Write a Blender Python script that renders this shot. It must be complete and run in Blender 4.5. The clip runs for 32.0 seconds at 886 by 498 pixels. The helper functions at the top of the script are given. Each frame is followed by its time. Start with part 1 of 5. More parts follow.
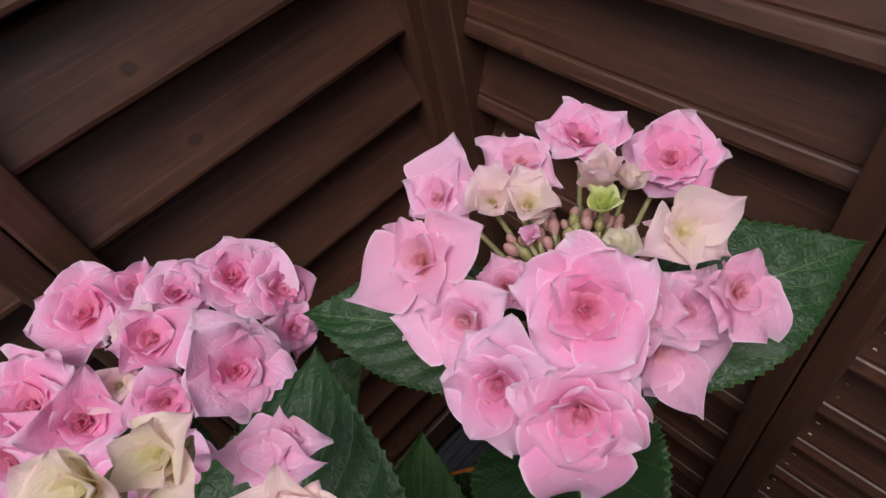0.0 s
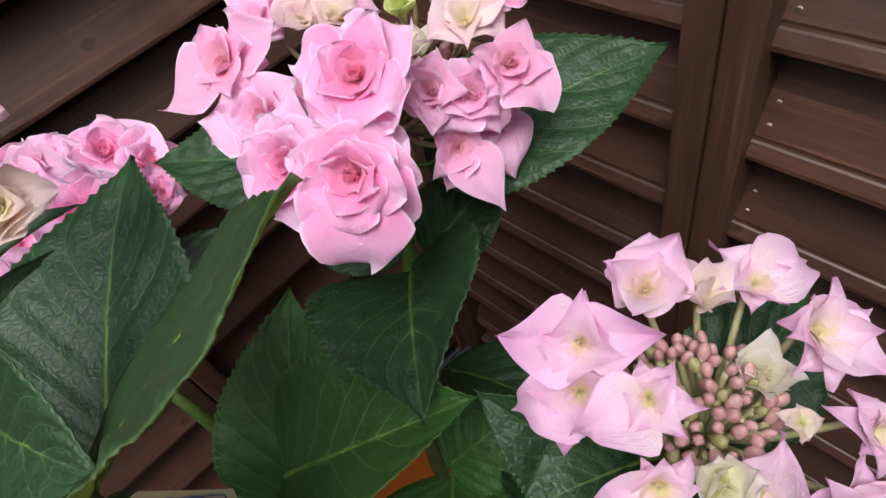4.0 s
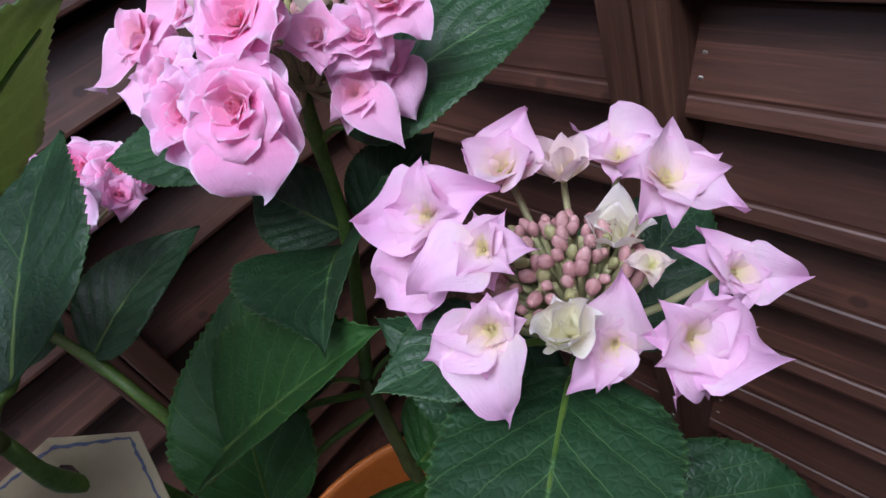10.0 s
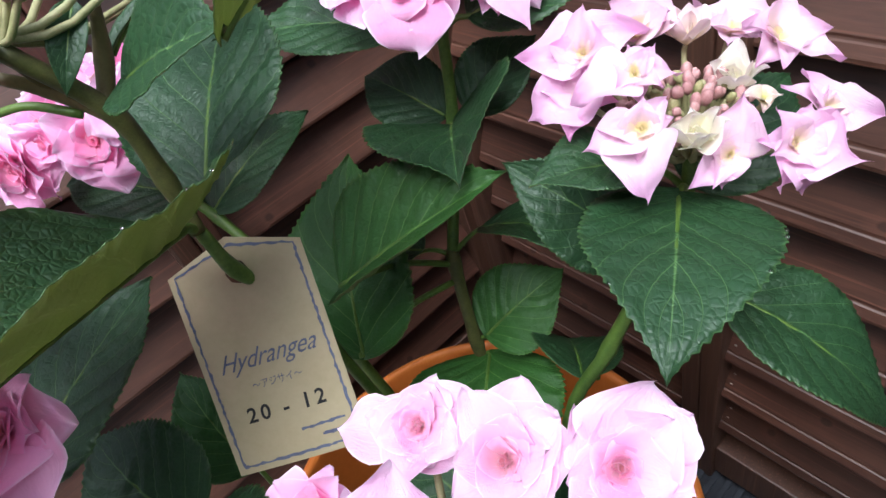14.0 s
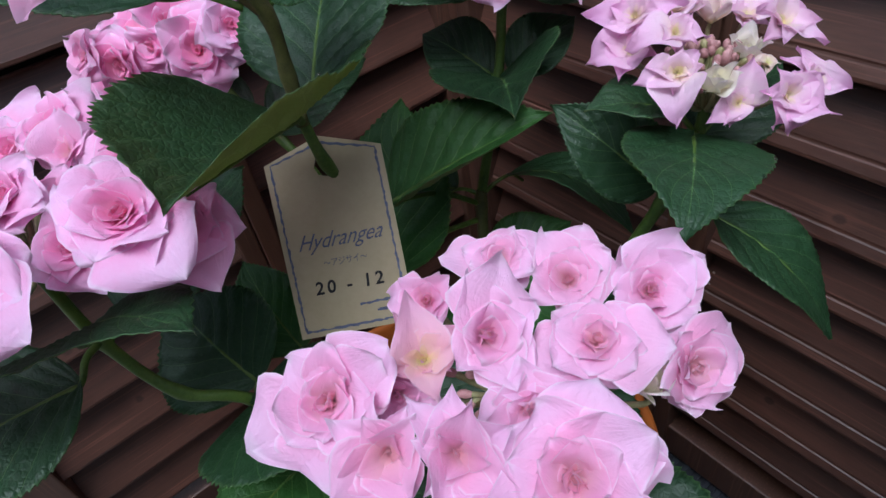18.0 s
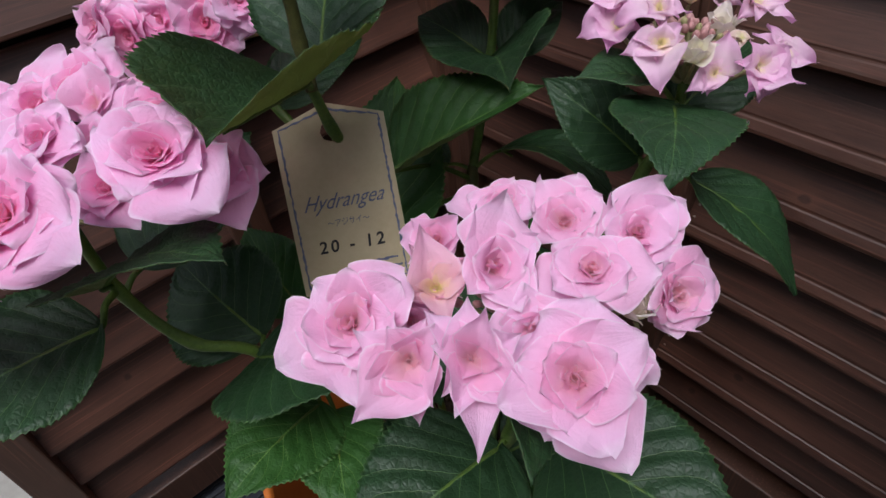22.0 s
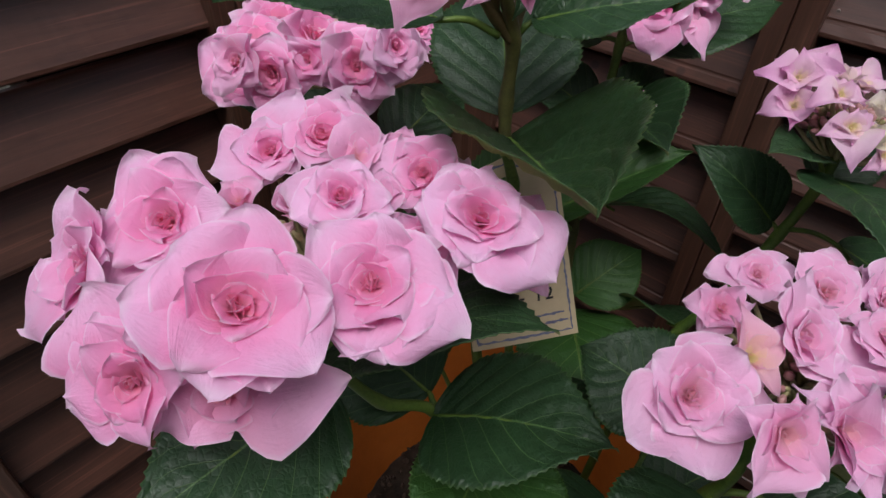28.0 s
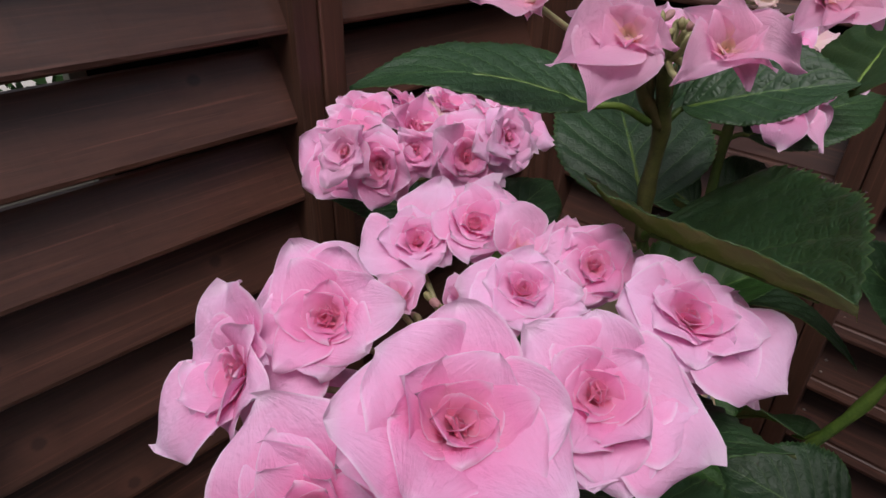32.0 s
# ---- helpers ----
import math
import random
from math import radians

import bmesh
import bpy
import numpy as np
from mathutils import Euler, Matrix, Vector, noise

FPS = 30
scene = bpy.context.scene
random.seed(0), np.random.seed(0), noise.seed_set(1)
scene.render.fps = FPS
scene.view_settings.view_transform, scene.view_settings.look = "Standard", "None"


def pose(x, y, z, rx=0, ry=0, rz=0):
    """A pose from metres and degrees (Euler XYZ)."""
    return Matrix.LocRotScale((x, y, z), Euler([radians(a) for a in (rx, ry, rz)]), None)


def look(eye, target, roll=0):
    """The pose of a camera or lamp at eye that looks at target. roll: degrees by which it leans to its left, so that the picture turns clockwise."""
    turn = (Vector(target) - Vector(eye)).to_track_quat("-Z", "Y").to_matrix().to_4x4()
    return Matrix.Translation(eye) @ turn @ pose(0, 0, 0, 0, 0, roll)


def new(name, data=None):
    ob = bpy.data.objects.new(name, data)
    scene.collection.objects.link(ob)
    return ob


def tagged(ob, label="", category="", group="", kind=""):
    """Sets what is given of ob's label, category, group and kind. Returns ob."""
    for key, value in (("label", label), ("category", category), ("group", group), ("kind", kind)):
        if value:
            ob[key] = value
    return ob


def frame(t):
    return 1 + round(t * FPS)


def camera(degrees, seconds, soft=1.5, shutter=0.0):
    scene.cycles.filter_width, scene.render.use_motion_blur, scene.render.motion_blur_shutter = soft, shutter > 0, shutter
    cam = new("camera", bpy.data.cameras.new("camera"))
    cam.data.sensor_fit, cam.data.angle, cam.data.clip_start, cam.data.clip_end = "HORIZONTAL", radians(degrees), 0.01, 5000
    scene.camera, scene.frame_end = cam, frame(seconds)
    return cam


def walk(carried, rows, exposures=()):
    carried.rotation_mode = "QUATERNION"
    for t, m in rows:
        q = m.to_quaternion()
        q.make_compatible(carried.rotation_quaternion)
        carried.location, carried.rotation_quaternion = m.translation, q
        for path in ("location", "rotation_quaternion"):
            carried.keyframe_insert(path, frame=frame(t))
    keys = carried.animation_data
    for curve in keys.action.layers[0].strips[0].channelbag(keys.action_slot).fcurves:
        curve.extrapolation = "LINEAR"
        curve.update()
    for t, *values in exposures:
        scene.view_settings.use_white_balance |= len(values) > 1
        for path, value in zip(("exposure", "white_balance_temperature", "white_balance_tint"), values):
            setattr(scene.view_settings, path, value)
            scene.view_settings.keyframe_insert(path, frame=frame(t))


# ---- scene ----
cam = camera(71.5, 32.0)
METRES, EYE, TILT, LEAN, TURN = 0.7, 0.95, -51.949, 10.018, 0.043
ROWS = [
    (0.0, 0.0, 0.0, 0.0, 0.0, 0.0, -0.0),
    (0.5, 0.0006, -0.0025, -0.0103, -0.0, -0.22, -0.93),
    (1.0, 0.0204, -0.0009, -0.0171, 0.74, 1.08, -0.4),
    (1.5, 0.0577, -0.0001, -0.031, 0.18, 1.37, 0.62),
    (2.0, 0.0757, -0.0081, -0.0528, 0.24, 1.15, 1.13),
    (2.5, 0.0865, -0.0078, -0.0762, 0.34, 0.84, 1.14),
    (3.0, 0.1002, -0.0076, -0.0944, 0.04, 0.33, 1.84),
    (3.5, 0.1091, -0.0084, -0.1106, 0.23, 0.4, 2.39),
    (4.0, 0.1118, -0.0133, -0.1226, 0.55, 0.92, 2.45),
    (4.5, 0.1259, -0.0154, -0.1375, 0.47, 1.4, 2.52),
    (6.5, 0.1664, -0.0068, -0.1875, 2.76, 4.18, 4.87),
    (7.0, 0.1699, -0.011, -0.1908, 3.37, 5.3, 5.45),
    (7.5, 0.1798, -0.0058, -0.2004, 4.05, 6.8, 6.54),
    (8.0, 0.1863, -0.0055, -0.204, 4.34, 8.0, 6.8),
    (8.5, 0.186, -0.0074, -0.2114, 4.94, 9.42, 6.55),
    (9.0, 0.1906, -0.0031, -0.2132, 5.5, 9.5, 6.52),
    (9.5, 0.1875, 0.0022, -0.2165, 5.66, 9.14, 5.92),
    (10.0, 0.1921, -0.0038, -0.2176, 5.92, 9.47, 6.16),
    (10.5, 0.1874, -0.0099, -0.2219, 6.15, 9.7, 5.78),
    (11.0, 0.1829, -0.0186, -0.2284, 6.23, 9.67, 5.41),
    (11.5, 0.1735, -0.0294, -0.2405, 6.09, 9.21, 4.6),
    (12.0, 0.1581, -0.0435, -0.2568, 6.25, 9.02, 3.86),
    (12.5, 0.1503, -0.047, -0.2715, 5.42, 8.32, 3.66),
    (13.0, 0.1366, -0.0545, -0.2798, 5.51, 7.9, 2.61),
    (13.5, 0.1219, -0.0596, -0.2891, 5.4, 7.8, 1.51),
    (14.0, 0.1173, -0.0671, -0.304, 5.14, 7.48, 1.1),
    (14.5, 0.1102, -0.0842, -0.3168, 5.19, 7.75, 0.72),
    (15.0, 0.0987, -0.0973, -0.3281, 5.04, 7.94, -0.38),
    (15.5, 0.0911, -0.1068, -0.3416, 4.69, 7.76, -1.18),
    (17.5, 0.0631, -0.1404, -0.3828, 1.32, 7.79, -4.72),
    (18.0, 0.0598, -0.1496, -0.3908, 0.89, 8.31, -5.04),
    (18.5, 0.0599, -0.158, -0.4004, 0.89, 8.58, -5.14),
    (19.0, 0.0581, -0.165, -0.409, 0.39, 8.48, -5.64),
    (19.5, 0.0554, -0.1695, -0.4154, -0.06, 8.26, -5.88),
    (20.0, 0.0502, -0.1746, -0.423, -0.19, 8.42, -6.3),
    (20.5, 0.0463, -0.1743, -0.4283, -0.11, 8.43, -6.46),
    (21.0, 0.0428, -0.1763, -0.4293, -0.47, 8.67, -6.82),
    (21.5, 0.0457, -0.1768, -0.4315, -1.24, 8.74, -6.6),
    (22.0, 0.0445, -0.1764, -0.4309, -1.48, 8.75, -5.21),
    (22.5, 0.0279, -0.1693, -0.4299, -2.54, 8.85, -4.92),
    (23.0, 0.009, -0.1661, -0.4371, -3.34, 8.98, -4.7),
    (23.5, -0.0054, -0.1629, -0.4415, -5.24, 8.88, -4.09),
    (24.0, -0.0223, -0.1646, -0.4464, -5.79, 8.9, -3.62),
    (24.5, -0.0483, -0.1611, -0.4448, -7.56, 9.31, -4.22),
    (25.0, -0.0738, -0.1638, -0.4445, -7.96, 10.16, -5.0),
    (25.5, -0.0953, -0.1683, -0.4436, -9.09, 11.05, -5.08),
    (26.0, -0.1216, -0.1611, -0.4379, -9.23, 9.6, -5.58),
    (26.5, -0.1428, -0.1555, -0.436, -10.12, 9.74, -5.84),
    (28.5, -0.2007, -0.1548, -0.4285, -11.08, 13.46, -4.73),
    (29.0, -0.2127, -0.1482, -0.4291, -11.33, 14.78, -4.84),
    (29.5, -0.2214, -0.1451, -0.4277, -11.99, 16.98, -4.76),
    (30.0, -0.2291, -0.1415, -0.4268, -11.45, 18.14, -4.65),
    (30.5, -0.241, -0.1346, -0.4281, -11.38, 19.03, -5.17),
    (31.0, -0.2527, -0.1253, -0.4287, -10.94, 20.1, -5.25),
    (31.5, -0.2535, -0.1091, -0.424, -10.1, 21.06, -4.74),
    (32.0, -0.267, -0.1013, -0.4276, -9.86, 21.36, -5.57),
]
EXPOSURES = [(0, -0.09, 6550, 12), (2.5, 0.08, 6500, 12), (3.2, 0.04, 6450, 12), (4, 0.52, 6250, 9), (7, 0.57, 5750, 10), (9, 0.44, 5300, 13), (11, 0.60, 5450, 11), (13, 1.26, 5700, 7), (15.5, 1.28, 5700, 7), (18, 0.35, 5400, 11), (21, 0.22, 5850, 13), (25, 0.16, 6150, 13), (26.5, 0.10, 6200, 14), (30, -0.11, 6250, 19), (32, -0.05, 6400, 20)]
walk(cam, [(t, pose(0, 0, EYE, TILT, LEAN, TURN) @ pose(METRES * x, METRES * y, METRES * z, 90 + pitch, roll, yaw)) for t, x, y, z, yaw, pitch, roll in ROWS], EXPOSURES)

# ---- light: a bright overcast sky over an open yard ----
world = bpy.data.worlds.new("overcast_sky")
scene.world = world
world.use_nodes = True
wn, wl = world.node_tree.nodes, world.node_tree.links
sky = wn.new("ShaderNodeTexSky")
sky.sky_type, sky.sun_disc = "NISHITA", False
sky.sun_elevation, sky.sun_rotation = radians(63), radians(193)
sky.air_density, sky.dust_density = 1.0, 4.0
soften = wn.new("ShaderNodeHueSaturation")
soften.inputs["Saturation"].default_value = 0.35
wl.new(sky.outputs[0], soften.inputs["Color"])
wl.new(soften.outputs[0], wn["Background"].inputs["Color"])
wn["Background"].inputs["Strength"].default_value = 0.15
sun = new("sun", bpy.data.lights.new("sun", "SUN"))
sun.data.energy, sun.data.angle, sun.data.color = 1.9, radians(38), (1.0, 0.97, 0.93)
sun.matrix_world = look((-0.14, -1.1, 2.1), (0, 0, 0))


# ---- materials ----
def material(name, rough=0.5, metal=0.0, spec=0.5):
    m = bpy.data.materials.new(name)
    m.use_nodes = True
    b = m.node_tree.nodes["Principled BSDF"]
    b.inputs["Roughness"].default_value, b.inputs["Metallic"].default_value = rough, metal
    b.inputs["Specular IOR Level"].default_value = spec
    return m, m.node_tree.nodes, m.node_tree.links, b


def maths(nodes, links, op, a, b=None, clamp=False):
    n = nodes.new("ShaderNodeMath")
    n.operation, n.use_clamp = op, clamp
    for socket, value in zip(n.inputs, (a, b)):
        if value is None:
            continue
        if isinstance(value, (int, float)):
            socket.default_value = value
        else:
            links.new(value, socket)
    return n.outputs[0]


def mixed(nodes, links, fac, a, b, blend="MIX"):
    n = nodes.new("ShaderNodeMix")
    n.data_type, n.blend_type = "RGBA", blend
    for socket, value in ((n.inputs[0], fac), (n.inputs[6], a), (n.inputs[7], b)):
        if isinstance(value, (int, float)):
            socket.default_value = value
        elif isinstance(value, tuple):
            socket.default_value = (*value, 1)
        else:
            links.new(value, socket)
    return n.outputs[2]


def noisy(nodes, links, scale, detail=4.0, rough=0.55, vector=None, distortion=0.0):
    n = nodes.new("ShaderNodeTexNoise")
    n.inputs["Scale"].default_value, n.inputs["Detail"].default_value = scale, detail
    n.inputs["Roughness"].default_value, n.inputs["Distortion"].default_value = rough, distortion
    if vector is not None:
        links.new(vector, n.inputs["Vector"])
    return n.outputs["Fac"]


def ramped(nodes, links, value, *stops):
    n = nodes.new("ShaderNodeValToRGB")
    el = n.color_ramp.elements
    while len(el) < len(stops):
        el.new(0.5)
    for e, (at, colour) in zip(el, stops):
        e.position, e.color = at, (*colour, 1)
    links.new(value, n.inputs[0])
    return n.outputs[0]


def bumped(nodes, links, shader, height, strength, distance):
    n = nodes.new("ShaderNodeBump")
    n.inputs["Strength"].default_value, n.inputs["Distance"].default_value = strength, distance
    links.new(height, n.inputs["Height"])
    links.new(n.outputs[0], shader.inputs["Normal"])


def stretched(nodes, links, scale, offset=True):
    """Object coordinates, scaled, and shifted at random from object to object."""
    tc, info = nodes.new("ShaderNodeTexCoord"), nodes.new("ShaderNodeObjectInfo")
    mp = nodes.new("ShaderNodeMapping")
    mp.inputs["Scale"].default_value = scale
    links.new(tc.outputs["Object"], mp.inputs["Vector"])
    if offset:
        far = nodes.new("ShaderNodeVectorMath")
        far.operation = "SCALE"
        far.inputs[0].default_value = (37.0, 61.0, 23.0)
        links.new(info.outputs["Random"], far.inputs["Scale"])
        links.new(far.outputs[0], mp.inputs["Location"])
    return mp.outputs[0], info.outputs["Random"]


def wood_material(name, dark, light, knots=True, upright=False):
    m, n, l, b = material(name, 0.52, spec=0.62)
    along, rnd = stretched(n, l, (26.0, 26.0, 2.2) if upright else (2.2, 26.0, 26.0))
    broad, _ = stretched(n, l, (7.0, 7.0, 3.0) if upright else (3.0, 7.0, 7.0))
    grain = noisy(n, l, 4.0, 6.0, 0.62, along, 0.6)
    fine = noisy(n, l, 16.0, 3.0, 0.6, along)
    cloud = noisy(n, l, 2.0, 3.0, 0.5, broad)
    both = maths(n, l, "ADD", maths(n, l, "MULTIPLY", grain, 0.65), maths(n, l, "MULTIPLY", fine, 0.35))
    col = ramped(n, l, both, (0.32, dark), (0.52, tuple((a + c) / 2 for a, c in zip(dark, light))), (0.72, light))
    col = mixed(n, l, maths(n, l, "MULTIPLY", cloud, 0.55), col, tuple(c * 0.62 for c in light))
    # pale scratches along the grain
    thin, _ = stretched(n, l, (75.0, 75.0, 1.3) if upright else (1.3, 75.0, 75.0))
    scratch = maths(n, l, "MULTIPLY", maths(n, l, "SUBTRACT", noisy(n, l, 5.0, 2.0, 0.5, thin), 0.57), 6.0, True)
    col = mixed(n, l, maths(n, l, "MULTIPLY", scratch, 0.5), col, tuple(c * 1.8 for c in light))
    tone = maths(n, l, "ADD", maths(n, l, "MULTIPLY", rnd, 0.35), 0.82)
    hsv = n.new("ShaderNodeHueSaturation")
    l.new(tone, hsv.inputs["Value"])
    l.new(col, hsv.inputs["Color"])
    col = hsv.outputs[0]
    if knots:
        # knots: a dark core in a paler reddish ring, in the plane of the slat's face
        v, split, flat = n.new("ShaderNodeTexVoronoi"), n.new("ShaderNodeSeparateXYZ"), n.new("ShaderNodeCombineXYZ")
        v.voronoi_dimensions = "2D"
        v.inputs["Scale"].default_value = 1.0
        spots, _ = stretched(n, l, (8.5, 1.0, 11.0))
        l.new(spots, split.inputs[0])
        l.new(split.outputs[0], flat.inputs[0]), l.new(split.outputs[2], flat.inputs[1])
        l.new(flat.outputs[0], v.inputs["Vector"])
        d = maths(n, l, "ADD", v.outputs["Distance"], maths(n, l, "MULTIPLY", maths(n, l, "SUBTRACT", grain, 0.5), 0.06))
        core = maths(n, l, "MULTIPLY", maths(n, l, "SUBTRACT", 0.052, d), 45.0, True)
        ring = maths(n, l, "SUBTRACT", 1.0, maths(n, l, "MULTIPLY", d, 7.0), True)
        col = mixed(n, l, maths(n, l, "MULTIPLY", ring, 0.55), col, tuple(c * 1.25 for c in light))
        col = mixed(n, l, maths(n, l, "MULTIPLY", core, 0.7), col, (0.018, 0.006, 0.0035))
    l.new(col, b.inputs["Base Color"])
    l.new(maths(n, l, "ADD", maths(n, l, "MULTIPLY", fine, 0.25), 0.34), b.inputs["Roughness"])
    bumped(n, l, b, both, 0.35, 0.0012)
    return m


WOOD = wood_material("stained_slat_wood", (0.034, 0.0124, 0.0074), (0.106, 0.0435, 0.0265))
POST_WOOD = wood_material("stained_post_wood", (0.044, 0.0180, 0.0105), (0.105, 0.048, 0.029), knots=False, upright=True)


def petal_material(name, edge, middle, heart, heart_reach, rim, through_share=0.40):
    """Petals: uv 'petal' runs across and along one, uv 'whorl' from the outer ring (0) to the heart (1)."""
    m, n, l, b = material(name, 0.55, spec=0.18)
    uv, wh = n.new("ShaderNodeUVMap"), n.new("ShaderNodeUVMap")
    uv.uv_map, wh.uv_map = "petal", "whorl"
    s1, s2 = n.new("ShaderNodeSeparateXYZ"), n.new("ShaderNodeSeparateXYZ")
    l.new(uv.outputs[0], s1.inputs[0]), l.new(wh.outputs[0], s2.inputs[0])
    info = n.new("ShaderNodeObjectInfo")
    tc = n.new("ShaderNodeTexCoord")
    blot = noisy(n, l, 90.0, 3.0, 0.6, tc.outputs["Object"])
    deep = maths(n, l, "ADD", maths(n, l, "MULTIPLY", s2.outputs[0], 0.85), maths(n, l, "MULTIPLY", maths(n, l, "SUBTRACT", 1.0, s1.outputs[1]), 0.62))
    deep = maths(n, l, "ADD", deep, maths(n, l, "MULTIPLY", maths(n, l, "SUBTRACT", blot, 0.5), 0.30))
    deep = maths(n, l, "ADD", deep, maths(n, l, "MULTIPLY", maths(n, l, "SUBTRACT", info.outputs["Random"], 0.5), 0.24), True)
    col = ramped(n, l, deep, (0.05, edge), (heart_reach, middle), (1.0, heart))
    # faint veins that run along the petal
    uvs = n.new("ShaderNodeMapping")
    uvs.inputs["Scale"].default_value = (26.0, 3.0, 1.0)
    l.new(uv.outputs[0], uvs.inputs["Vector"])
    fan = noisy(n, l, 1.0, 3.0, 0.6, uvs.outputs[0], 0.8)
    crinkle = noisy(n, l, 420.0, 3.0, 0.6, tc.outputs["Object"])
    col = mixed(n, l, maths(n, l, "MULTIPLY", fan, 0.17), col, middle)
    # a thin paler rim
    a = maths(n, l, "ABSOLUTE", maths(n, l, "SUBTRACT", maths(n, l, "MULTIPLY", s1.outputs[0], 2.0), 1.0))
    brim = maths(n, l, "MULTIPLY", maths(n, l, "SUBTRACT", maths(n, l, "MAXIMUM", a, s1.outputs[1]), 0.90), 9.0, True)
    col = mixed(n, l, maths(n, l, "MULTIPLY", brim, 0.80), col, rim)
    l.new(col, b.inputs["Base Color"])
    crumple = noisy(n, l, 170.0, 2.0, 0.5, tc.outputs["Object"], 0.6)
    relief = maths(n, l, "ADD", maths(n, l, "MULTIPLY", fan, 0.25), maths(n, l, "MULTIPLY", crinkle, 0.25))
    relief = maths(n, l, "ADD", relief, maths(n, l, "MULTIPLY", crumple, 0.5))
    bumped(n, l, b, relief, 0.8, 0.0022)
    thin, mix = n.new("ShaderNodeBsdfTranslucent"), n.new("ShaderNodeMixShader")
    l.new(col, thin.inputs["Color"])
    l.new(maths(n, l, "ADD", maths(n, l, "MULTIPLY", s2.outputs[0], 0.22), through_share), mix.inputs[0])
    l.new(b.outputs[0], mix.inputs[1]), l.new(thin.outputs[0], mix.inputs[2])
    l.new(mix.outputs[0], n["Material Output"].inputs["Surface"])
    return m


PETAL_PINK = petal_material("pink_petal", (0.96, 0.635, 0.88), (0.97, 0.36, 0.65), (0.99, 0.41, 0.58), 0.50, (0.98, 0.82, 0.95), 0.28)
PETAL_BLUSH = petal_material("blush_petal", (0.95, 0.57, 0.82), (0.96, 0.47, 0.70), (0.98, 0.52, 0.54), 0.52, (0.97, 0.78, 0.91), 0.34)
PETAL_LIGHT = petal_material("light_pink_petal", (0.96, 0.62, 0.86), (0.97, 0.50, 0.74), (0.99, 0.60, 0.66), 0.52, (0.98, 0.84, 0.95), 0.30)
PETAL_PALE = petal_material("pale_petal", (0.94, 0.50, 0.81), (0.96, 0.72, 0.84), (0.98, 0.92, 0.52), 0.44, (0.93, 0.56, 0.82), 0.34)
PETAL_CORAL = petal_material("coral_petal", (0.95, 0.51, 0.75), (0.96, 0.58, 0.74), (0.97, 0.80, 0.58), 0.60, (0.96, 0.70, 0.86), 0.50)
PETAL_CREAM = petal_material("cream_petal", (0.96, 0.72, 0.73), (0.97, 0.88, 0.69), (0.95, 0.94, 0.46), 0.52, (0.96, 0.64, 0.74), 0.36)
PETAL_IVORY = petal_material("ivory_petal", (0.98, 0.90, 0.86), (0.98, 0.95, 0.78), (0.97, 0.95, 0.66), 0.50, (0.97, 0.88, 0.88), 0.42)
PETAL_PEACH = petal_material("peach_petal", (0.95, 0.52, 0.74), (0.97, 0.60, 0.68), (0.98, 0.92, 0.44), 0.40, (0.96, 0.72, 0.84), 0.36)
PETAL_GREEN = petal_material("greenish_petal", (0.80, 0.86, 0.45), (0.72, 0.82, 0.28), (0.55, 0.72, 0.12), 0.40, (0.86, 0.80, 0.55), 0.36)
PETAL_BUD = petal_material("opening_bud_petal", (0.96, 0.68, 0.78), (0.97, 0.83, 0.75), (0.97, 0.90, 0.50), 0.54, (0.96, 0.74, 0.82), 0.36)


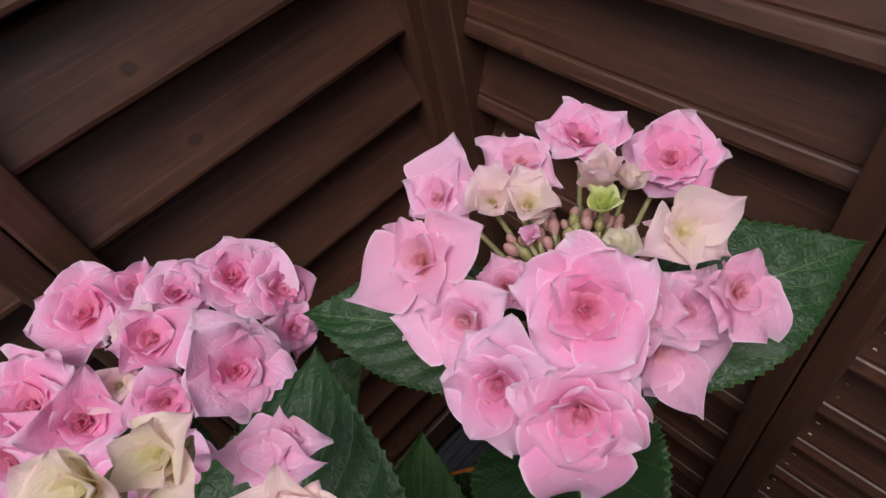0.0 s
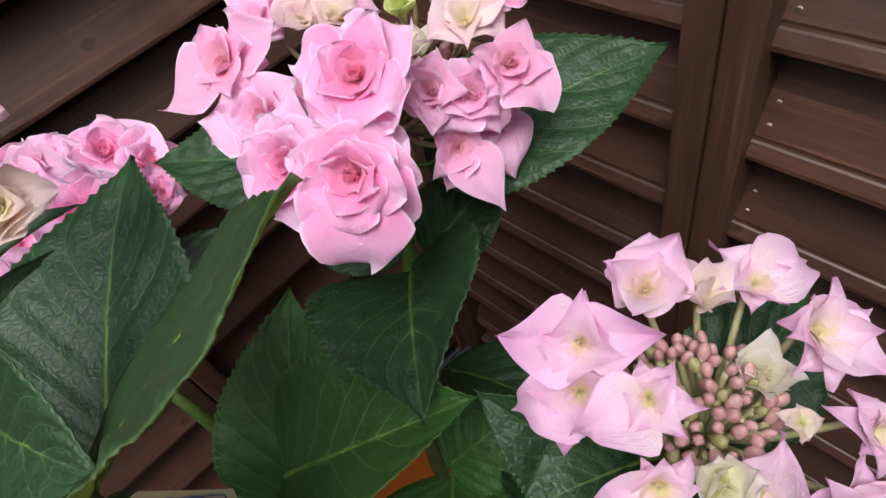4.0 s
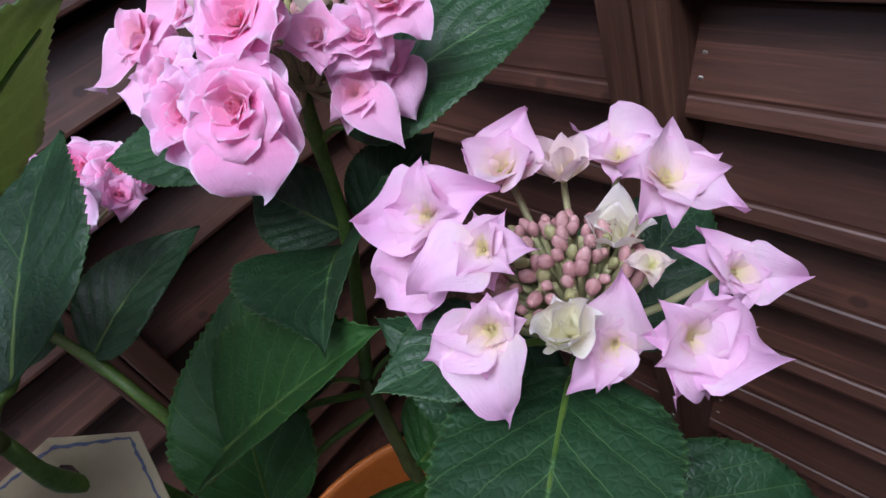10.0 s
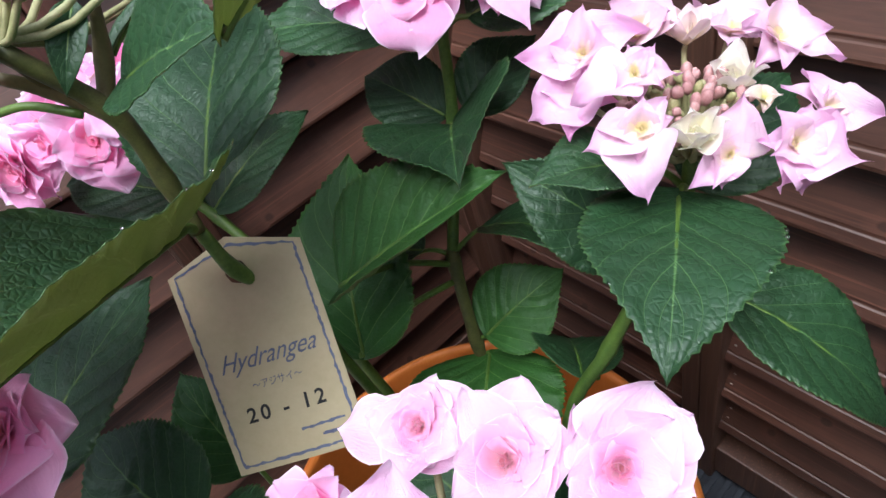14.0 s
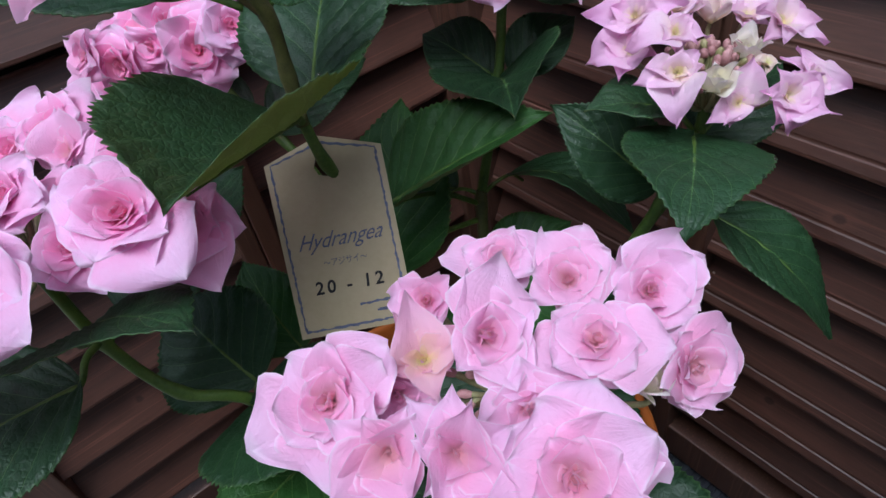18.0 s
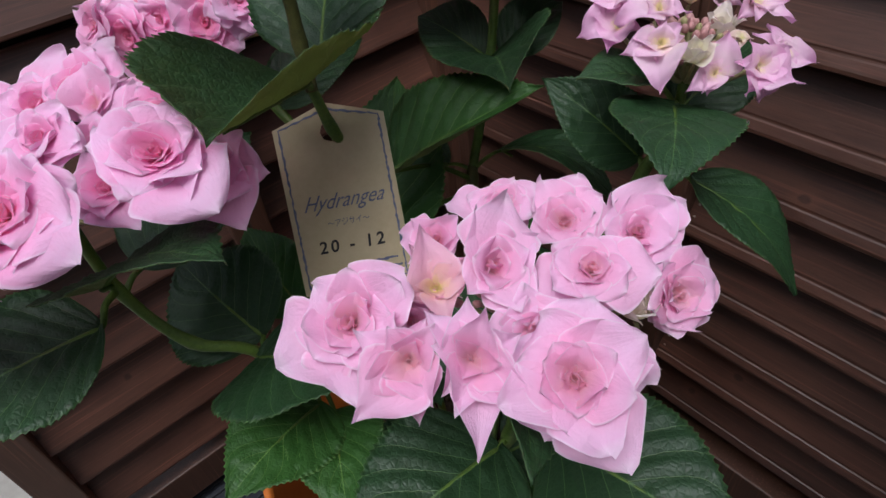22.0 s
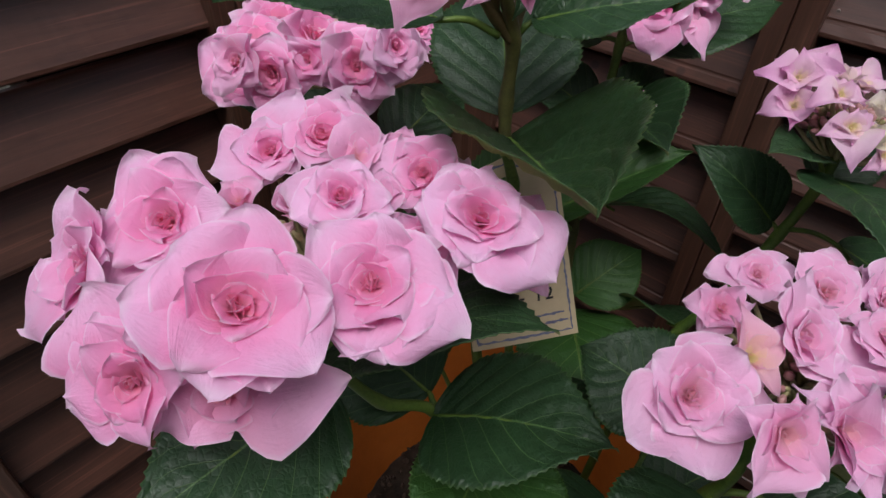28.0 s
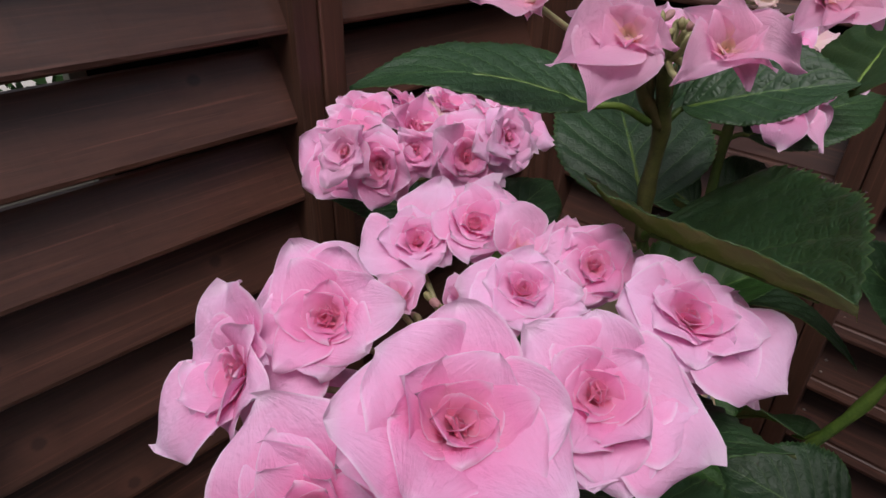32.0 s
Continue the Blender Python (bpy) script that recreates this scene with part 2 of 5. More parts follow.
def leaf_material(name, blade, vein, pale, rough, line_share=0.72, through_share=0.18, glow=(0.10, 0.26, 0.02), relief=0.34):
    """Leaf blades: uv runs across (0 to 1, the midrib at 0.5) and along."""
    m, n, l, b = material(name, rough, spec=0.46)
    uv = n.new("ShaderNodeUVMap")
    uv.uv_map = "blade"
    s = n.new("ShaderNodeSeparateXYZ")
    l.new(uv.outputs[0], s.inputs[0])
    tc, info = n.new("ShaderNodeTexCoord"), n.new("ShaderNodeObjectInfo")
    wob = noisy(n, l, 55.0, 2.0, 0.5, tc.outputs["Object"])
    a = maths(n, l, "ABSOLUTE", maths(n, l, "SUBTRACT", maths(n, l, "MULTIPLY", s.outputs[0], 2.0), 1.0))
    side = maths(n, l, "SUBTRACT", s.outputs[1], maths(n, l, "MULTIPLY", maths(n, l, "POWER", a, 0.9), 0.40))
    side = maths(n, l, "ADD", side, maths(n, l, "MULTIPLY", maths(n, l, "SUBTRACT", wob, 0.5), 0.03))
    off = maths(n, l, "ABSOLUTE", maths(n, l, "SUBTRACT", maths(n, l, "FRACT", maths(n, l, "ADD", maths(n, l, "MULTIPLY", side, 7.0), 0.65)), 0.5))
    width = maths(n, l, "SUBTRACT", 0.044, maths(n, l, "MULTIPLY", a, 0.020))
    line = maths(n, l, "SUBTRACT", 1.0, maths(n, l, "DIVIDE", off, width), True)
    rib_w = maths(n, l, "SUBTRACT", 0.034, maths(n, l, "MULTIPLY", s.outputs[1], 0.020))
    rib = maths(n, l, "SUBTRACT", 1.0, maths(n, l, "DIVIDE", a, rib_w), True)
    net = n.new("ShaderNodeTexVoronoi")
    net.feature = "DISTANCE_TO_EDGE"
    net.inputs["Scale"].default_value = 340.0
    l.new(tc.outputs["Object"], net.inputs["Vector"])
    mesh = maths(n, l, "SUBTRACT", 1.0, maths(n, l, "MULTIPLY", net.outputs["Distance"], 7.0), True)
    cloud = noisy(n, l, 22.0, 4.0, 0.6, tc.outputs["Object"])
    col = mixed(n, l, cloud, tuple(c * 0.62 for c in blade), tuple(c * 1.35 for c in blade))
    col = mixed(n, l, maths(n, l, "MULTIPLY", info.outputs["Random"], 0.35), col, pale)
    col = mixed(n, l, maths(n, l, "MULTIPLY", mesh, 0.07), col, vein)
    col = mixed(n, l, maths(n, l, "MULTIPLY", line, line_share), col, vein)
    col = mixed(n, l, maths(n, l, "MULTIPLY", rib, 0.85), col, tuple(c * 1.25 for c in vein))
    brim = maths(n, l, "MULTIPLY", maths(n, l, "SUBTRACT", a, 0.965), 30.0, True)
    col = mixed(n, l, maths(n, l, "MULTIPLY", brim, 0.45), col, vein)
    l.new(col, b.inputs["Base Color"])
    height = maths(n, l, "SUBTRACT", maths(n, l, "MULTIPLY", maths(n, l, "MINIMUM", net.outputs["Distance"], 0.25), 1.6), maths(n, l, "MULTIPLY", line, 0.5))
    puff = n.new("ShaderNodeTexVoronoi")
    puff.feature = "SMOOTH_F1"
    puff.inputs["Scale"].default_value = 125.0
    l.new(tc.outputs["Object"], puff.inputs["Vector"])
    height = maths(n, l, "SUBTRACT", height, maths(n, l, "MULTIPLY", puff.outputs["Distance"], 1.6))
    bumped(n, l, b, height, relief, 0.0013)
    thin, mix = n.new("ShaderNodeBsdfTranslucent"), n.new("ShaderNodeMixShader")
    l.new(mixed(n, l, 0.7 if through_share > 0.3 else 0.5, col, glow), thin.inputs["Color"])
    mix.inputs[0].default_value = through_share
    l.new(b.outputs[0], mix.inputs[1]), l.new(thin.outputs[0], mix.inputs[2])
    l.new(mix.outputs[0], n["Material Output"].inputs["Surface"])
    return m


LEAF = leaf_material("dark_leaf", (0.0175, 0.0540, 0.0190), (0.105, 0.20, 0.06), (0.021, 0.066, 0.020), 0.47)
LEAF_THIN = leaf_material("thin_dark_leaf", (0.0185, 0.0560, 0.0200), (0.105, 0.20, 0.06), (0.022, 0.068, 0.022), 0.40, 0.72, 0.34, (0.46, 0.47, 0.18), 0.70)
# lit copy of the dark leaf: blade lightened, more let through
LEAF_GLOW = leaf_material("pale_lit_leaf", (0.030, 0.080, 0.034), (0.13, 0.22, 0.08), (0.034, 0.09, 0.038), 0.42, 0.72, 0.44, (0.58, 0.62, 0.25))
LEAF_MID = leaf_material("mid_green_leaf", (0.036, 0.112, 0.022), (0.16, 0.30, 0.07), (0.040, 0.122, 0.024), 0.46, 0.72, 0.30, (0.14, 0.34, 0.03))
LEAF_FRESH = leaf_material("fresh_leaf", (0.030, 0.105, 0.016), (0.15, 0.27, 0.06), (0.034, 0.12, 0.020), 0.50)
# underside colour raised to stand in for light shining through the blade
LEAF_OLIVE = leaf_material("olive_underside", (0.27, 0.30, 0.12), (0.44, 0.48, 0.22), (0.25, 0.28, 0.11), 0.60, 0.6, 0.66, (0.34, 0.44, 0.14))
LEAF_UNDER = leaf_material("leaf_underside", (0.24, 0.28, 0.11), (0.44, 0.50, 0.24), (0.22, 0.27, 0.10), 0.62, 0.6)


def mottled(name, low, high, scale, rough, spec=0.4, bump=0.0004, detail=5.0):
    m, n, l, b = material(name, rough, spec=spec)
    tc, info = n.new("ShaderNodeTexCoord"), n.new("ShaderNodeObjectInfo")
    big = noisy(n, l, scale, detail, 0.6, tc.outputs["Object"])
    fine = noisy(n, l, scale * 9, 3.0, 0.6, tc.outputs["Object"])
    both = maths(n, l, "ADD", maths(n, l, "MULTIPLY", big, 0.65), maths(n, l, "MULTIPLY", fine, 0.35))
    both = maths(n, l, "ADD", both, maths(n, l, "MULTIPLY", maths(n, l, "SUBTRACT", info.outputs["Random"], 0.5), 0.12))
    l.new(ramped(n, l, both, (0.30, low), (0.70, high)), b.inputs["Base Color"])
    bumped(n, l, b, both, 0.5, bump)
    return m


STEM = mottled("green_stem", (0.045, 0.098, 0.014), (0.145, 0.23, 0.038), 60.0, 0.45)
STEM_OLD = mottled("speckled_stem", (0.035, 0.034, 0.012), (0.12, 0.125, 0.034), 130.0, 0.5)
STEM_RED = mottled("reddish_stem", (0.07, 0.055, 0.02), (0.15, 0.12, 0.045), 60.0, 0.5)
PEDICEL = mottled("pale_pedicel", (0.22, 0.23, 0.09), (0.42, 0.38, 0.21), 150.0, 0.5)
BUD_PINK = mottled("pink_bud", (0.34, 0.15, 0.15), (0.58, 0.35, 0.33), 220.0, 0.5)
BUD_GREEN = mottled("green_bud", (0.16, 0.17, 0.05), (0.44, 0.38, 0.20), 220.0, 0.5)
POT = mottled("orange_terracotta", (0.50, 0.135, 0.020), (0.66, 0.200, 0.034), 9.0, 0.42, 0.45, 0.0003)
SOIL = mottled("dark_potting_soil", (0.010, 0.007, 0.005), (0.050, 0.034, 0.024), 70.0, 0.9, 0.2, 0.003)
CHIP = mottled("bark_chip", (0.016, 0.010, 0.007), (0.090, 0.060, 0.042), 90.0, 0.85, 0.2, 0.001)
CONCRETE = mottled("pale_concrete", (0.28, 0.265, 0.235), (0.44, 0.42, 0.375), 5.0, 0.85, 0.3, 0.001)
MAT = mottled("slate_blue_rubber", (0.012, 0.014, 0.020), (0.032, 0.036, 0.046), 30.0, 0.6, 0.4, 0.0004)
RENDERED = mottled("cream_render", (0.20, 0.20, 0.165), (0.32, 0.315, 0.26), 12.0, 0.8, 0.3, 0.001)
# the cream render darkened in colour for the shade behind the fence
SHADY_WALL = mottled("shaded_render", (0.085, 0.080, 0.066), (0.14, 0.132, 0.11), 12.0, 0.8, 0.3, 0.001)
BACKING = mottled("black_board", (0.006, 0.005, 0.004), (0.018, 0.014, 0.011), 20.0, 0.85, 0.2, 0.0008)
BLOCK_WALL = mottled("grey_render", (0.24, 0.235, 0.225), (0.34, 0.33, 0.315), 4.0, 0.85, 0.3, 0.001)
HEDGE = mottled("hedge_green", (0.015, 0.045, 0.012), (0.05, 0.13, 0.03), 40.0, 0.6)
CARD = mottled("buff_card", (0.44, 0.365, 0.215), (0.53, 0.45, 0.285), 26.0, 0.28, 0.5, 0.00008)
INK_BLUE = mottled("blue_grey_ink", (0.09, 0.10, 0.17), (0.16, 0.18, 0.27), 150.0, 0.6)
INK_BLACK = mottled("black_ink", (0.010, 0.010, 0.012), (0.022, 0.022, 0.024), 150.0, 0.6)
STEEL = mottled("pale_nail_steel", (0.30, 0.26, 0.22), (0.50, 0.45, 0.40), 200.0, 0.5)
DEW, dn, dl, db = material("water_drop", 0.02)
db.inputs["Transmission Weight"].default_value, db.inputs["IOR"].default_value = 1.0, 1.33


# ---- helpers for meshes and parts ----
def world_of(ob):
    m = ob.matrix_basis.copy()
    return world_of(ob.parent) @ ob.matrix_parent_inverse @ m if ob.parent else m


def put(ob, parent, m=None):
    """Place ob at the world pose m, under parent."""
    if m is not None:
        ob.matrix_basis = m
    if parent:
        ob.parent = parent
        ob.matrix_parent_inverse = world_of(parent).inverted()
    return ob


def mesh_of(name, verts, faces, mats, smooth=True, slots=None):
    me = bpy.data.meshes.new(name)
    me.from_pydata([tuple(v) for v in verts], [], [tuple(f) for f in faces])
    for m in mats if isinstance(mats, (list, tuple)) else (mats,):
        me.materials.append(m)
    if slots is not None:
        me.polygons.foreach_set("material_index", slots)
    me.polygons.foreach_set("use_smooth", [smooth] * len(me.polygons))
    me.update()
    return me


def part(name, bm, mat, parent, label="", m=None, smooth=False):
    me = bpy.data.meshes.new(name)
    bm.to_mesh(me)
    bm.free()
    me.materials.append(mat)
    me.polygons.foreach_set("use_smooth", [smooth] * len(me.polygons))
    ob = put(new(name, me), parent, m)
    return tagged(ob, label)


def thing(name, at, label, category, group="", kind=""):
    ob = new(name)
    ob.empty_display_size = 0.05
    ob.matrix_basis = at if isinstance(at, Matrix) else Matrix.Translation(at)
    return tagged(ob, label, category, group, kind)


def box(bm, lo, hi, bevel=0.0):
    made = bmesh.ops.create_cube(bm, size=1.0)["verts"]
    for v in made:
        v.co = Vector([l + (c + 0.5) * (h - l) for c, l, h in zip(v.co, lo, hi)])
    if bevel:
        edges = list({e for v in made for e in v.link_edges})
        bmesh.ops.bevel(bm, geom=edges, offset=bevel, segments=2, affect="EDGES", profile=0.6)
    return bm


def smooth_path(points, steps):
    """A Catmull-Rom line through points."""
    pts = [Vector(p) for p in points]
    pts = [2 * pts[0] - pts[1], *pts, 2 * pts[-1] - pts[-2]]
    line = []
    for a, b, c, d in zip(pts, pts[1:], pts[2:], pts[3:]):
        for k in range(steps):
            t = k / steps
            line.append(0.5 * (2 * b + (c - a) * t + (2 * a - 5 * b + 4 * c - d) * t * t + (3 * b - a - 3 * c + d) * t ** 3))
    return [*line, pts[-2]]


def tube(verts, faces, line, radii, sides=8):
    """A closed tube along a line, added to verts and faces."""
    start, n = len(verts), len(line)
    across = Vector((0.31, 0.17, 0.93))
    for k, p in enumerate(line):
        way = (line[min(k + 1, n - 1)] - line[max(k - 1, 0)]).normalized()
        across = (across - way * across.dot(way)).normalized()
        other = way.cross(across)
        r = radii[0] + (radii[1] - radii[0]) * k / (n - 1) if len(radii) == 2 else radii[k]
        for s in range(sides):
            a = 2 * math.pi * s / sides
            verts.append(p + (across * math.cos(a) + other * math.sin(a)) * r)
    for k in range(n - 1):
        for s in range(sides):
            a, b = start + k * sides + s, start + k * sides + (s + 1) % sides
            faces.append((a, b, b + sides, a + sides))
    faces.append(tuple(start + s for s in reversed(range(sides))))
    faces.append(tuple(start + (n - 1) * sides + s for s in range(sides)))


def lathe(profile, sides=72):
    verts, faces = [], []
    for r, z in profile:
        verts += [(r * math.cos(2 * math.pi * s / sides), r * math.sin(2 * math.pi * s / sides), z) for s in range(sides)]
    for k in range(len(profile) - 1):
        for s in range(sides):
            a, b = k * sides + s, k * sides + (s + 1) % sides
            faces.append((a, b, b + sides, a + sides))
    return verts, faces


# ---- the setting: ground, mat, louvred fence round a corner ----
bm = bmesh.new()
bmesh.ops.create_circle(bm, cap_ends=True, radius=1500.0, segments=64)
ground = part("ground", bm, CONCRETE, None)
tagged(ground, "pale cream concrete ground of the yard", "ground", kind="structure")

CORNER = Vector((-0.067, 0.449, 0.0))
S = math.sqrt(0.5)
# x runs along each fence, y out of it towards the plant
LEFT = Matrix(((-S, S, 0, CORNER.x), (-S, -S, 0, CORNER.y), (0, 0, 1, 0), (0, 0, 0, 1)))
RIGHT = Matrix(((-S, -S, 0, CORNER.x), (S, -S, 0, CORNER.y), (0, 0, 1, 0), (0, 0, 0, 1)))

mat_top = thing("ribbed_rubber_mat", LEFT @ pose(0.34, 0.34, 0), "slate-blue ribbed rubber mat under the flower pot", "floor mat")
bm = box(bmesh.new(), (-0.40, -0.40, 0.0), (0.30, 0.36, 0.008), 0.002)
part("base", bm, MAT, mat_top, m=world_of(mat_top))
rib = bpy.data.meshes.new("rib")
bm = box(bmesh.new(), (-0.39, -0.004, 0.008), (0.30, 0.004, 0.0125), 0.0015)
bm.to_mesh(rib)
bm.free()
rib.materials.append(MAT)
for k in range(46):
    put(new("rib", rib), mat_top, world_of(mat_top) @ pose(0, -0.387 + k * 0.0163, 0))


def slat_mesh(length, seed, groove=False):
    """One louvre board: the front lower edge at the origin, leaning back towards its top."""
    rng = random.Random(seed)
    n = 26
    section = [(0.0, 0.0015), (0.0, 0.0045), (-0.0250, 0.0556), (-0.0268, 0.0576), (-0.0308, 0.0580), (-0.0344, 0.0556), (-0.0338, 0.0528), (-0.0100, 0.0040), (-0.0082, 0.0010), (-0.0015, 0.0)]
    if groove:
        section[2:2] = [(-0.0035, 0.0117), (-0.0050, 0.0125), (-0.0056, 0.0138), (-0.0055, 0.0158)]
    bow, dip = rng.uniform(-0.0012, 0.0012), rng.uniform(-0.001, 0.001)
    verts, faces = [], []
    for k in range(n + 1):
        x = length * k / n
        wave = bow * math.sin(math.pi * k / n) + 0.0004 * noise.noise((x * 18, seed * 3.1, 0))
        for i, (y, z) in enumerate(section):
            edge = 0.0006 * noise.noise((x * 45, seed * 1.7, i)) if i < 2 or i > len(section) - 3 else 0.0
            verts.append((x, y + wave + edge, z + dip * k / n + edge))
    m = len(section)
    for k in range(n):
        for i in range(m):
            a, b = k * m + i, k * m + (i + 1) % m
            faces.append((a, a + m, b + m, b))
    faces += [tuple(range(m)), tuple(n * m + i for i in reversed(range(m)))]
    return mesh_of("slat", verts, faces, WOOD, smooth=False)


def upright(name, parent, frame_m, x0, x1, z1, front, mat):
    bm = box(bmesh.new(), (x0, -0.046, 0.0), (x1, front, z1), 0.0025)
    return part(name, bm, mat, parent, m=frame_m)


TOP = 1.06
nail = bpy.data.meshes.new("nail")
bm = bmesh.new()
bmesh.ops.create_cone(bm, cap_ends=True, segments=8, radius1=0.0016, radius2=0.0013, depth=0.0012)
bm.to_mesh(nail)
bm.free()
nail.materials.append(STEEL)


def panel(frame_m, stile_a, stile_b, first, rail, sign, label, nails=0):
    """A framed louvre panel between two stiles (their spans along the fence); sign: the way along x."""
    fence = thing("louvre_fence_panel", frame_m @ pose(sign * stile_a[0], 0, 0), label, "fence panel", "louvre fence", "structure")
    for a, b in (stile_a, stile_b):
        x0, x1 = sorted((sign * a, sign * b))
        upright("stile", fence, frame_m, x0, x1, TOP, 0.009, POST_WOOD)
    x0, x1 = sorted((sign * stile_a[1], sign * stile_b[0]))
    for z0, z1, nm in ((rail, rail + 0.058, "bottom_rail"), (TOP - 0.05, TOP, "top_rail")):
        bm = box(bmesh.new(), (x0, -0.040, z0), (x1, 0.002, z1), 0.0025)
        part(nm, bm, POST_WOOD, fence, m=frame_m)
    k = 0
    for k in range(-3, 10):
        z = first - 0.0705 * k
        if z + 0.056 > TOP - 0.05 or z < rail + 0.055:
            continue
        me = slat_mesh(x1 - x0, 17 * k + int(stile_a[0] * 1000) + (5 if sign < 0 else 0), sign < 0)
        put(new("slat", me), fence, frame_m @ pose(x0, random.uniform(-0.0008, 0.0008), z, random.uniform(-0.5, 0.5), random.uniform(-0.12, 0.12), 0))
        if nails:
            for dz in (0.022, 0.034):
                put(new("nail", nail), fence, frame_m @ pose(sign * (stile_a[1] + 0.006), -0.4868 * dz + 0.0024, z + dz, 64, 0, 0))
    return fence


panel(LEFT, (-0.006, 0.016), (0.294, 0.3175), 0.7505, 0.035, 1, "dark brown stained louvre fence panel beside the corner")
panel(LEFT, (0.3185, 0.341), (0.624, 0.663), 0.7505, 0.035, 1, "dark brown stained louvre fence panel at the open end")
panel(RIGHT, (0.030, 0.052), (0.329, 0.350), 0.7565, 0.020, -1, "dark brown stained louvre fence panel meeting the corner")
panel(RIGHT, (0.351, 0.372), (0.652, 0.690), 0.7565, 0.020, -1, "dark brown louvre fence panel with pale nail heads", nails=1)
corner_post = part("corner_post", box(bmesh.new(), (-0.029, -0.05, 0.0), (-0.002, 0.003, TOP), 0.002), POST_WOOD, None, m=RIGHT)
tagged(corner_post, "dark brown corner post of the louvre fence", "fence post", kind="structure")

# near-black boards close the back of the fence, the right run unseen and added to keep the gaps dark; past the left
# run's pale end one sees through to a low wall and a hedge
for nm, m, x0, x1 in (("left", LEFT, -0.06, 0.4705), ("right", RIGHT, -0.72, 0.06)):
    backing = thing("fence_backing", m, "near-black boards keeping the gaps of the louvre fence dark", "backing board", kind="structure")
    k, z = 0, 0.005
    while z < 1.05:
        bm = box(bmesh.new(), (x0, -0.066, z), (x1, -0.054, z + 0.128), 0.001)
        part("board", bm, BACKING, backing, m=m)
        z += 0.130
    if nm == "left":
        bm = box(bmesh.new(), (x1 + 0.0005, -0.067, 0.005), (x1 + 0.0125, -0.053, 1.05), 0.001)
        part("end_strip", bm, RENDERED, backing, "pale end strip", m=m)
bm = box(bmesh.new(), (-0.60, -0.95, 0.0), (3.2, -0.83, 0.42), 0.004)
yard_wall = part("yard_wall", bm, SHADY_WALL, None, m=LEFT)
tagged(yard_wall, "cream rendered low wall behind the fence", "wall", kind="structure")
rng = random.Random(8)
verts, faces = [], []
for _ in range(24000):
    c = Vector((rng.uniform(-0.9, 3.4), -1.25 + rng.uniform(-0.22, 0.22), 1.7 * rng.random()))
    m = pose(*c, rng.uniform(0, 360), rng.uniform(0, 360), rng.uniform(0, 360))
    g = rng.uniform(0.018, 0.035)
    start = len(verts)
    verts += [m @ Vector(q) for q in ((-g, 0, 0), (0, -0.45 * g, 0.1 * g), (g, 0, 0), (0, 0.45 * g, 0.1 * g))]
    faces.append((start, start + 1, start + 2, start + 3))
hedge = put(new("hedge", mesh_of("hedge", verts, faces, HEDGE)), None, LEFT)
tagged(hedge, "green leafy hedge glimpsed between the fence slats", "hedge", kind="stuff")
# an unseen wall behind the camera closes the yard, added to block low sky
bm = box(bmesh.new(), (-5.0, -2.05, 0.0), (5.0, -1.8, 3.0), 0.01)
sky_block = part("house_wall", bm, BLOCK_WALL, None)
tagged(sky_block, "plain grey rendered wall, unseen, added to block low sky light", "wall", kind="structure")
# an unseen wall added to shade the low right end of the fence
bm = box(bmesh.new(), (-0.86, -0.10, 0.0), (-0.76, 0.42, 1.06), 0.004)
side_wall = part("side_wall", bm, BLOCK_WALL, None, m=RIGHT)
tagged(side_wall, "plain grey rendered wall, unseen, added to shade the right fence", "wall", kind="structure")


# ---- the flower pot with its soil ----
POT_AT = (-0.055, 0.030, 0.0125)
pot = thing("flower_pot", POT_AT, "large bright orange terracotta flower pot on a rubber mat", "flower pot")
outer = [(0.0, 0.0), (0.128, 0.0), (0.136, 0.004), (0.139, 0.012), (0.162, 0.120), (0.186, 0.262)]
rim = [(0.186, 0.262), (0.1905, 0.266), (0.1930, 0.282), (0.1925, 0.2862), (0.1890, 0.2885), (0.1850, 0.2870), (0.1832, 0.282), (0.1815, 0.270)]
inner = [(0.1815, 0.270), (0.168, 0.190), (0.156, 0.120), (0.148, 0.070)]
for nm, profile in (("body", outer), ("rim", rim), ("lining", inner)):
    v, f = lathe(profile)
    put(new(nm, mesh_of(nm, v, f, POT)), pot, Matrix.Translation(POT_AT))

rng = random.Random(4)
verts, faces = [(0, 0, 0.125)], []
rings, spokes = 26, 96
for r in range(1, rings + 1):
    for s in range(spokes):
        a, d = 2 * math.pi * s / spokes, 0.157 * r / rings
        x, y = d * math.cos(a), d * math.sin(a)
        lump = 0.006 * noise.noise((x * 40, y * 40, 1.0)) + 0.004 * noise.noise((x * 110, y * 110, 4.0))
        verts.append((x, y, 0.125 + lump - 0.008 * (d / 0.157) ** 3))
faces += [(0, 1 + s, 1 + (s + 1) % spokes) for s in range(spokes)]
for r in range(rings - 1):
    for s in range(spokes):
        a, b = 1 + r * spokes + s, 1 + r * spokes + (s + 1) % spokes
        faces.append((a, a + spokes, b + spokes, b))
put(new("soil", mesh_of("soil", verts, faces, SOIL)), pot, Matrix.Translation(POT_AT))
verts, faces = [], []
ico = bmesh.new()
bmesh.ops.create_icosphere(ico, subdivisions=1, radius=1.0)
ico_v, ico_f = [v.co.copy() for v in ico.verts], [[v.index for v in f.verts] for f in ico.faces]
ico.free()
